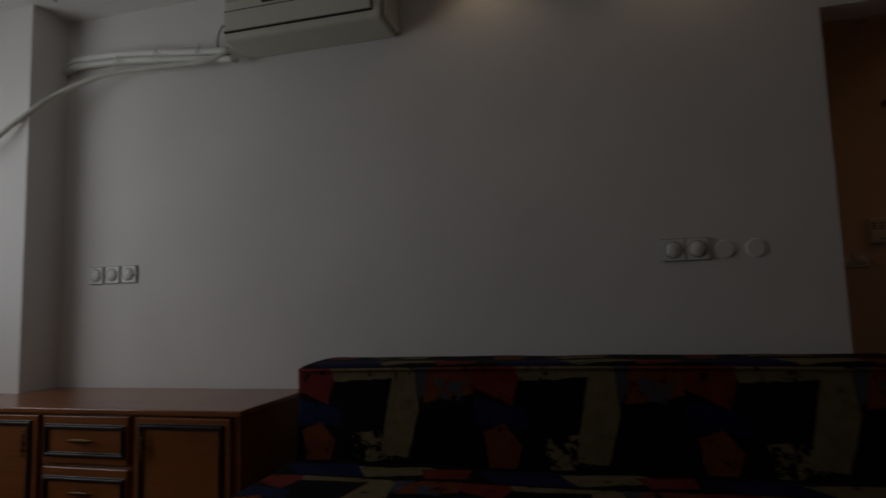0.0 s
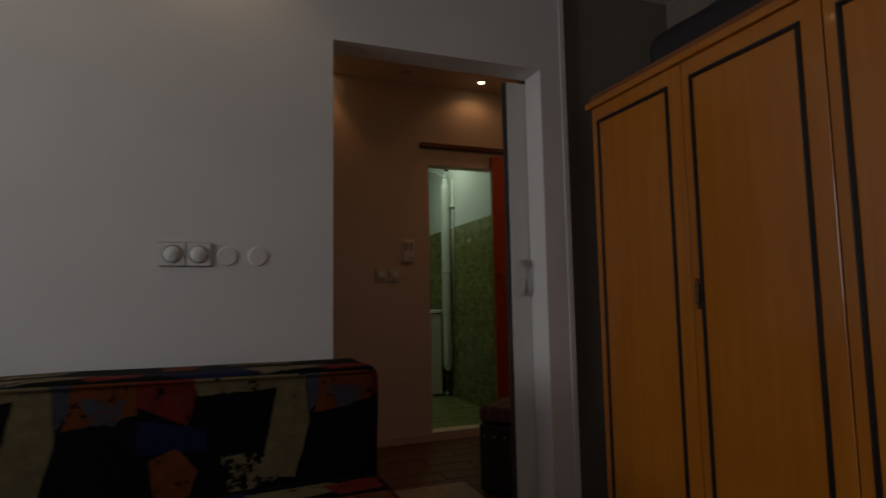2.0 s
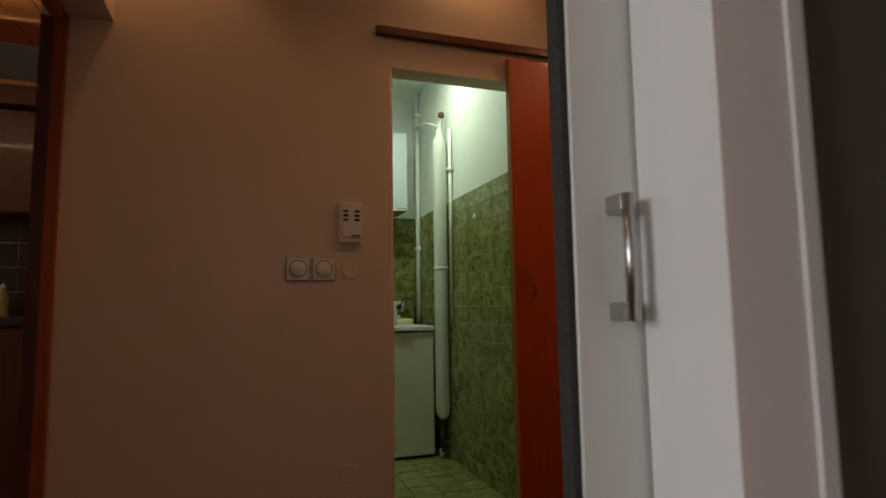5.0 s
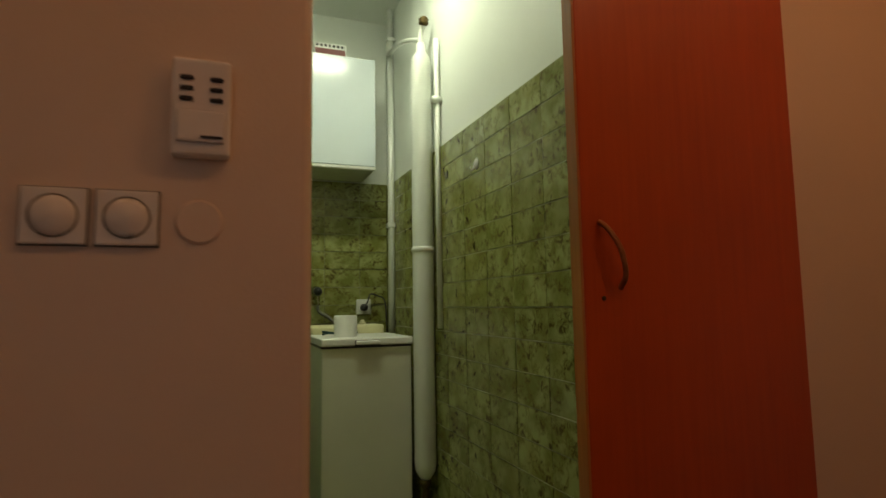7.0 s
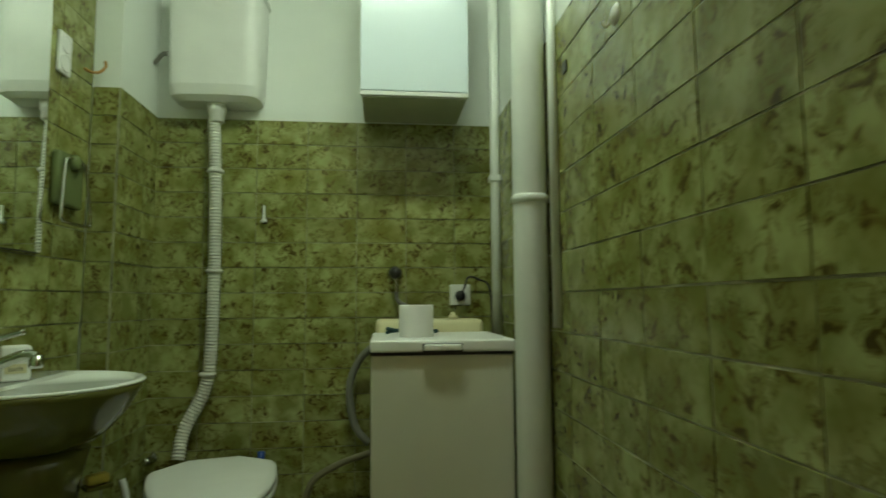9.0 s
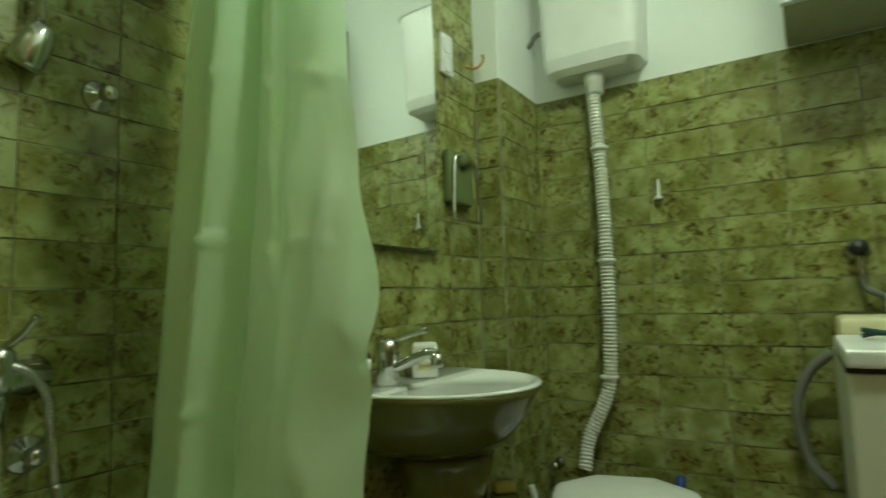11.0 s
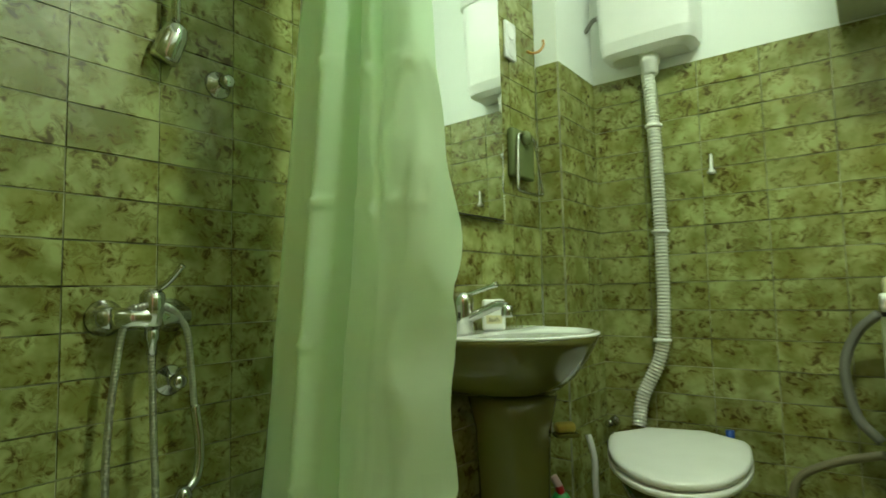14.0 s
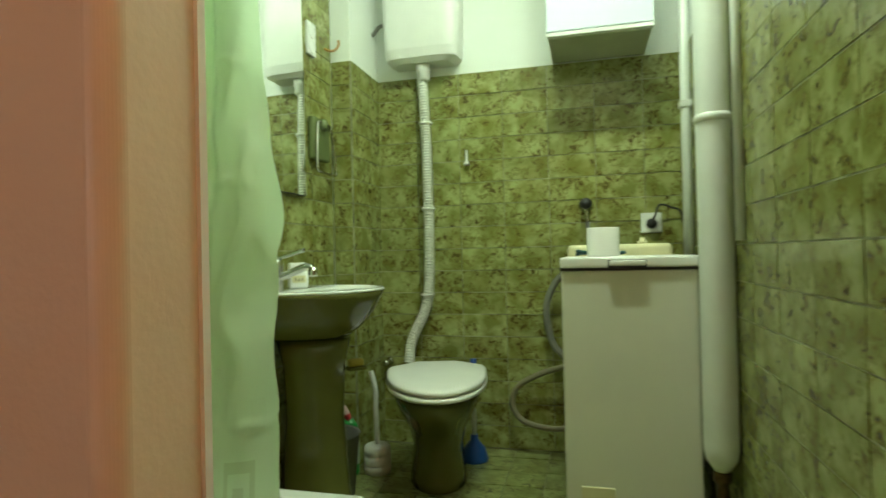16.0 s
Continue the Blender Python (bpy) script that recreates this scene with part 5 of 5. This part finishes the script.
    part("band", tube([(0.0155, 0.0215, 0.56), (0.0175, 0.0225, 0.59)], 0.0132, 12, smooth=False), material("red_band", (0.5, 0.06, 0.03), 0.5), b)
    part("brush_head", box(-0.12, 0.05, -0.03, 0.03, 0.0, 0.06, 0.01), GREY_RUBBER, b)


wall_fittings()


def shower():
    t = thing("shower_mixer", "chrome shower mixer with a looped metal hose", "shower mixer", (LX + 0.008, 4.665, 0.845))
    for y in (-0.075, 0.075):
        part("rosette", lathe([(0.041, 0.0), (0.040, 0.010), (0.027, 0.024), (0.020, 0.05)], 24, (0, y, 0), "X"), CHROME, t, smooth=True)
    part("body", lathe([(0.0, -0.085), (0.022, -0.083), (0.024, -0.03), (0.028, -0.02), (0.028, 0.02), (0.024, 0.03), (0.022, 0.083), (0.0, 0.085)], 20, (0.062, 0, 0), "Y"), CHROME, t, smooth=True)
    part("cartridge", lathe([(0.026, -0.02), (0.028, 0.03), (0.027, 0.05), (0.018, 0.062), (0.0, 0.064)], 20, (0.066, 0, 0)), CHROME, t, smooth=True)
    part("lever", tube([(0.07, 0.0, 0.055), (0.10, 0.02, 0.08), (0.13, 0.035, 0.115)], 0.007, 10), CHROME, t, smooth=True)
    part("outlet", lathe([(0.016, -0.02), (0.016, -0.05), (0.012, -0.055), (0.012, -0.085)], 16, (0.066, 0, 0)), CHROME, t, smooth=True)
    part("hose", tube([(0.066, 0.0, -0.08), (0.07, 0.005, -0.25), (0.072, 0.01, -0.45), (0.06, -0.02, -0.60), (0.05, -0.07, -0.58), (0.052, -0.085, -0.30), (0.062, -0.06, -0.02), (0.078, -0.025, 0.025),
                       (0.082, 0.03, 0.02), (0.075, 0.075, -0.03), (0.072, 0.09, -0.12), (0.072, 0.10, -0.22)], 0.0075, 10, 8, ribs=0.0008, pitch=0.008), STEEL, t, "ribbed steel shower hose", True)
    part("hand_piece", tube([(0.072, 0.10, -0.21), (0.074, 0.112, -0.30), (0.078, 0.105, -0.37), (0.085, 0.075, -0.40)], 0.011, 12), CHROME, t, smooth=True)
    part("spray_head", lathe([(0.0, 0.0), (0.018, 0.0), (0.02, 0.01), (0.012, 0.03)], 16, (0.09, 0.065, -0.415)), CHROME, t, smooth=True)
    for y, z, n in ((4.86, 1.452, 0), (4.74, 0.69, 1)):
        k = thing("wall_valve", "round chrome valve knob on the shower tiles", "valve", (LX + 0.008, y, z), 0, "shower valves")
        part("rosette", lathe([(0.038, 0.0), (0.038, 0.003), (0.034, 0.009), (0.018, 0.016), (0.013, 0.030)], 28, axis="X"), CHROME, k, smooth=True)
        part("knob", lathe([(0.013, 0.024), (0.017, 0.030), (0.017, 0.054), (0.012, 0.059), (0.0, 0.060)], 18, axis="X"), CHROME, k, smooth=True)
    r = thing("shower_riser", "chrome shower riser with a swivel holder", "shower", (LX + 0.055, 4.718, 1.53))
    part("riser", tube([(0, 0, 0.03), (0, 0, 0.72)], 0.011, 14, smooth=False), CHROME, r, smooth=True)
    part("wall_bracket", lathe([(0.022, -0.047), (0.02, -0.035), (0.012, -0.02), (0.012, 0.0)], 16, (0, 0, 0.66), "X"), CHROME, r, smooth=True)
    bm = lathe([(0.0, -0.075), (0.031, -0.073), (0.034, -0.062), (0.032, -0.01), (0.026, 0.016), (0.012, 0.026), (0.0, 0.028)], 24)
    part("swivel_head", moved(bm, Matrix.Rotation(radians(-16), 4, "X") @ Matrix.Rotation(radians(14), 4, "Y")), CHROME, r, smooth=True)
    y = thing("shower_tray", "white shower tray with a rounded rim", "shower tray", (0, 0, 0))
    part("basin", box(LX + 0.01, 1.50, 4.345, 5.13, 0.0, 0.11, 0.02, 3), CERAMIC, y)
    for a in ((LX + 0.01, 1.56, 5.07, 5.135), (1.50, 1.56, 4.30, 5.07), (LX + 0.01, 1.50, 4.32, 4.36)):
        part("rim", box(*a, 0.0, 0.215, 0.014, 3), CERAMIC, y)


shower()


def curtain_cloth():
    """Thin pale green plastic sheet with a printed border of darker bands near the hem."""
    m = bpy.data.materials.new("pale_green_plastic_sheet")
    m.use_nodes = True
    n, l = m.node_tree.nodes, m.node_tree.links
    b = n["Principled BSDF"]
    uv, sp = n.new("ShaderNodeUVMap"), n.new("ShaderNodeSeparateXYZ")
    l.new(uv.outputs[0], sp.inputs[0])

    def op(kind, a, b_=0.0, c=0.0):
        x = n.new("ShaderNodeMath")
        x.operation = kind
        for k, v in enumerate((a, b_, c)):
            if isinstance(v, (int, float)):
                x.inputs[k].default_value = v
            else:
                l.new(v, x.inputs[k])
        return x.outputs[0]
    u, v = sp.outputs[0], sp.outputs[1]

    def band(x, lo, hi):
        return op("MULTIPLY", op("GREATER_THAN", x, lo), op("LESS_THAN", x, hi))
    cell = op("FRACT", op("DIVIDE", u, 0.30))
    squares = op("MULTIPLY", band(v, 0.26, 0.34), op("ADD", band(cell, 0.05, 0.30), band(cell, 0.55, 0.80)))
    line = op("MULTIPLY", band(v, 0.155, 0.185), band(cell, 0.0, 0.62))
    down = op("MULTIPLY", band(v, 0.03, 0.185), op("ADD", band(cell, 0.0, 0.09), band(cell, 0.53, 0.62)))
    inner = op("MULTIPLY", band(v, 0.06, 0.12), band(cell, 0.2, 0.42))
    low = band(v, 0.0, 0.03)
    strong = op("MINIMUM", op("ADD", op("ADD", line, down), op("ADD", low, inner)), 1.0)
    fac = op("MINIMUM", op("ADD", op("MULTIPLY", squares, 0.14), op("MULTIPLY", strong, 0.9)), 1.0)
    mix = n.new("ShaderNodeMix")
    mix.data_type = "RGBA"
    l.new(fac, mix.inputs[0])
    mix.inputs[6].default_value, mix.inputs[7].default_value = (0.76, 0.93, 0.70, 1), (0.50, 0.62, 0.38, 1)
    l.new(mix.outputs[2], b.inputs["Base Color"])
    b.inputs["Roughness"].default_value = 0.33
    tr = n.new("ShaderNodeBsdfTranslucent")
    tr.inputs[0].default_value = (0.80, 0.98, 0.72, 1)
    ms = n.new("ShaderNodeMixShader")
    ms.inputs[0].default_value = 0.48
    l.new(b.outputs[0], ms.inputs[1])
    l.new(tr.outputs[0], ms.inputs[2])
    sheer, clear = n.new("ShaderNodeMixShader"), n.new("ShaderNodeBsdfTransparent")
    clear.inputs[0].default_value = (0.80, 0.96, 0.72, 1)
    sheer.inputs[0].default_value = 0.10
    l.new(ms.outputs[0], sheer.inputs[1])
    l.new(clear.outputs[0], sheer.inputs[2])
    l.new(sheer.outputs[0], n["Material Output"].inputs[0])
    return m


def curtain():
    t = thing("shower_curtain", "pale green plastic shower curtain with a printed hem", "curtain", (0, 0, 0))
    bm = bmesh.new()
    uv = bm.loops.layers.uv.new("UVMap")
    cols, rows = 130, 150
    z0, z1 = 0.18, 2.22
    grid = []
    for j in range(rows + 1):
        h = j / rows
        z = z0 + (z1 - z0) * h
        left = 0.86 + 0.13 * z
        right = 1.368 + 0.022 * math.exp(-((z - 0.98) / 0.22) ** 2) - 0.03 * max(0, z - 1.2) + 0.003 * math.sin(z * 7)
        row = []
        for i in range(cols + 1):
            s = i / cols
            mid = 0.385 + 0.085 * h + 0.012 * math.sin(5 * z)
            deep = 0.15 * math.exp(-((s - mid) / 0.024) ** 2) - 0.055 * math.exp(-((s - mid + 0.12) / 0.065) ** 2)
            deep += 0.09 * math.exp(-((s - mid + 0.235) / 0.028) ** 2) - 0.03 * math.exp(-((s - 0.04) / 0.05) ** 2)
            deep += 0.045 * math.exp(-((s - 0.64 - 0.05 * h) / 0.03) ** 2) * h ** 2 + 0.03 * max(0, (s - 0.86) / 0.14) ** 2 * (1.2 - h)
            deep -= 0.04 * math.sin(math.pi * max(0, s - mid) / (1 - mid)) * (1 - 0.5 * h)
            swag = noise.noise(Vector((s * 3.2 + 0.9 * z, z * 3.4 - s * 2.0, 4.0)))
            deep += 0.16 * max(0, (s - 0.45) / 0.55) * max(0, abs(swag) - 0.05) * math.exp(-((z - 0.95) / 0.38) ** 2)
            fold = 0.028 * math.exp(-(((z + 0.05 * noise.noise(Vector((s * 4, 3, 1)))) % 0.31 - 0.15) / 0.009) ** 2) * max(0, noise.noise(Vector((s * 8, h * 3, 8))) + 0.05)
            crease = 0.006 * noise.noise(Vector((s * 6, h * 7, 2.0))) + 0.002 * noise.noise(Vector((s * 17, h * 23, 5.0)))
            row.append((bm.verts.new((left + (right - left) * (s + 0.012 * math.sin(14 * s + 2 * h)), 4.875 + 0.08 * s + deep * (1.08 - 0.2 * h) + crease - fold, z)), s * 1.5, z - z0))
        grid.append(row)
    for j in range(rows):
        for i in range(cols):
            q = (grid[j][i], grid[j][i + 1], grid[j + 1][i + 1], grid[j + 1][i])
            f = bm.faces.new([a[0] for a in q])
            for lp, a in zip(f.loops, q):
                lp[uv].uv = (a[1], a[2])
    part("sheet", bm, curtain_cloth(), t, smooth=True)
    part("rod", tube([(LX, 4.925, 2.26), (1.60, 4.925, 2.26), (1.60, 4.925, 2.26 + 0.001)], 0.011, 12, smooth=False), CHROME, t, "chrome curtain rod", True)
    for k in range(9):
        part("ring", lathe([(0.016, -0.002), (0.018, 0.0), (0.016, 0.002), (0.014, 0.0), (0.016, -0.002)], 14, (1.13 + k * 0.03, 4.925, 2.252), "X"), PLASTIC, t)


curtain()
t = thing("ceiling_tube_lamp", "white fluorescent tube lamp on the bathroom ceiling", "lamp", (2.12, 5.06, BATH_TOP))
part("housing", box(-0.32, 0.32, -0.04, 0.04, -0.04, 0, 0.006), PLASTIC, t)
part("tube", tube([(-0.29, 0, -0.055), (0.29, 0, -0.055)], 0.013, 12, smooth=False), glow("lit_fluorescent_tube", (0.86, 1.0, 0.84), 9), t)


# ---- tiles, each a piece of its wall ----
TILE_MESH = {}


def tile_mesh(w, h, mat, thick=0.008):
    key = (round(w, 3), round(h, 3), mat.name)
    if key not in TILE_MESH:
        e = 0.0013
        bm = bmesh.new()
        v = [bm.verts.new(p) for p in ((0, 0, 0), (w, 0, 0), (w, h, 0), (0, h, 0), (e, e, thick), (w - e, e, thick), (w - e, h - e, thick), (e, h - e, thick))]
        for q in ((4, 5, 6, 7), (0, 1, 5, 4), (1, 2, 6, 5), (2, 3, 7, 6), (3, 0, 4, 7)):
            bm.faces.new([v[k] for k in q])
        me = bpy.data.meshes.new("tile")
        bm.to_mesh(me)
        bm.free()
        me.materials.append(mat)
        TILE_MESH[key] = me
    return TILE_MESH[key]


def cuts(a, b, phase, step):
    """Joints between a and b on a grid of that step."""
    first = phase + math.ceil((a - phase) / step + 1e-6) * step
    marks = [a]
    while first < b - 1e-6:
        marks.append(first)
        first += step
    marks.append(b)
    return [(p, q) for p, q in zip(marks, marks[1:]) if q - p > 0.012]


def tile_face(wall, origin, across, up, width, height, pu, pv, su=0.2, sv=0.1, mat=None, gap=0.0014, bed=True, grout=None):
    """Covers a rectangle with separate tiles. across and up are unit directions; the tiles rise towards across x up."""
    a, u = Vector(across).normalized(), Vector(up).normalized()
    n = a.cross(u)
    base = Matrix((( a.x, u.x, n.x, origin[0]), (a.y, u.y, n.y, origin[1]), (a.z, u.z, n.z, origin[2]), (0, 0, 0, 1)))
    rnd = random.Random(wall.name + str(origin))
    mat = mat or TILE
    if bed:
        b = part("mortar_bed", box(0, width, 0, height, 0, 0.0066 if grout else 0.0058), grout or GROUT, wall)
        b.matrix_world = base
    for x0, x1 in cuts(0, width, pu, su):
        for y0, y1 in cuts(0, height, pv, sv):
            ob = new("tile", tile_mesh(x1 - x0 - 0.6 * gap, y1 - y0 - gap, mat))
            ob.parent = wall
            ob.matrix_world = base @ Matrix.Translation((x0 + 0.3 * gap, y0 + gap / 2, rnd.uniform(-0.0006, 0.0012))) @ pose(0, 0, 0, rnd.uniform(-0.25, 0.25), rnd.uniform(-0.25, 0.25), rnd.uniform(-0.12, 0.12))


W = bpy.data.objects
tile_face(W["wall_bath_back"], (1.225, BY, 0), (1, 0, 0), (0, 0, 1), RX - 1.225, 1.706, 2.02 - 1.225, 1.706)
tile_face(W["wall_bath_side"], (RX, BY - 0.009, 0), (0, -1, 0), (0, 0, 1), BY - 0.009 - 4.081, 1.69, BY - 0.009 - 4.624, 1.69, grout=LIT_GROUT)
tile_face(W["wall_shower"], (LX, 4.31, 0), (0, 1, 0), (0, 0, 1), 5.139 - 4.31, 2.22, 4.506 - 4.31, 1.516)
tile_face(W["wall_shower"], (MX, 5.14, 0), (0, 1, 0), (0, 0, 1), 5.868 - 5.14, 2.206, 5.868 - 5.14 - 0.19, 1.706)
sl = Vector((1.70 - LX, 4.105 - 4.31, 0))
tile_face(W["wall_shower_front"], (1.70, 4.105, 0), (-sl.x, -sl.y, 0), (0, 0, 1), sl.length - 0.012, 2.22, sl.length - 0.2, 1.516, grout=LIT_GROUT)
tile_face(W["wall_pipe_chase"], (MX + 0.009, 5.877, 0), (1, 0, 0), (0, 0, 1), 1.225 - MX - 0.009, 1.706, 0.2, 1.706)
tile_face(W["wall_pipe_chase"], (1.225, 5.872, 0), (0, 1, 0), (0, 0, 1), BY - 0.009 - 5.872, 1.706, 0.2, 1.706)
tile_face(W["floor_bathroom"], (0.72, 4.09, -0.008), (1, 0, 0), (0, 1, 0), RX - 0.72, BY - 4.09, 0.08, 0.06, 0.15, 0.15, FLOOR_TILE, 0.003, False)
tile_face(W["wall_kitchen_back"], (-1.15, KY, 0.97), (1, 0, 0), (0, 0, 1), 1.735, 0.60, 0.17, 0.0, 0.19, 0.15, KITCHEN_TILE, 0.004)

# ---- parquet staves ----
for k in range(10):
    for j in range(5):
        x0, y0 = 0.72 + j * 0.45 - (k % 2) * 0.2, 2.50 + k * 0.15
        if y0 < 3.95:
            ob = new("stave", tile_mesh(0.446, 0.146, PARQUET, 0.003))
            ob.parent = W["floor"]
            ob.matrix_world = pose(x0, y0, FZ)
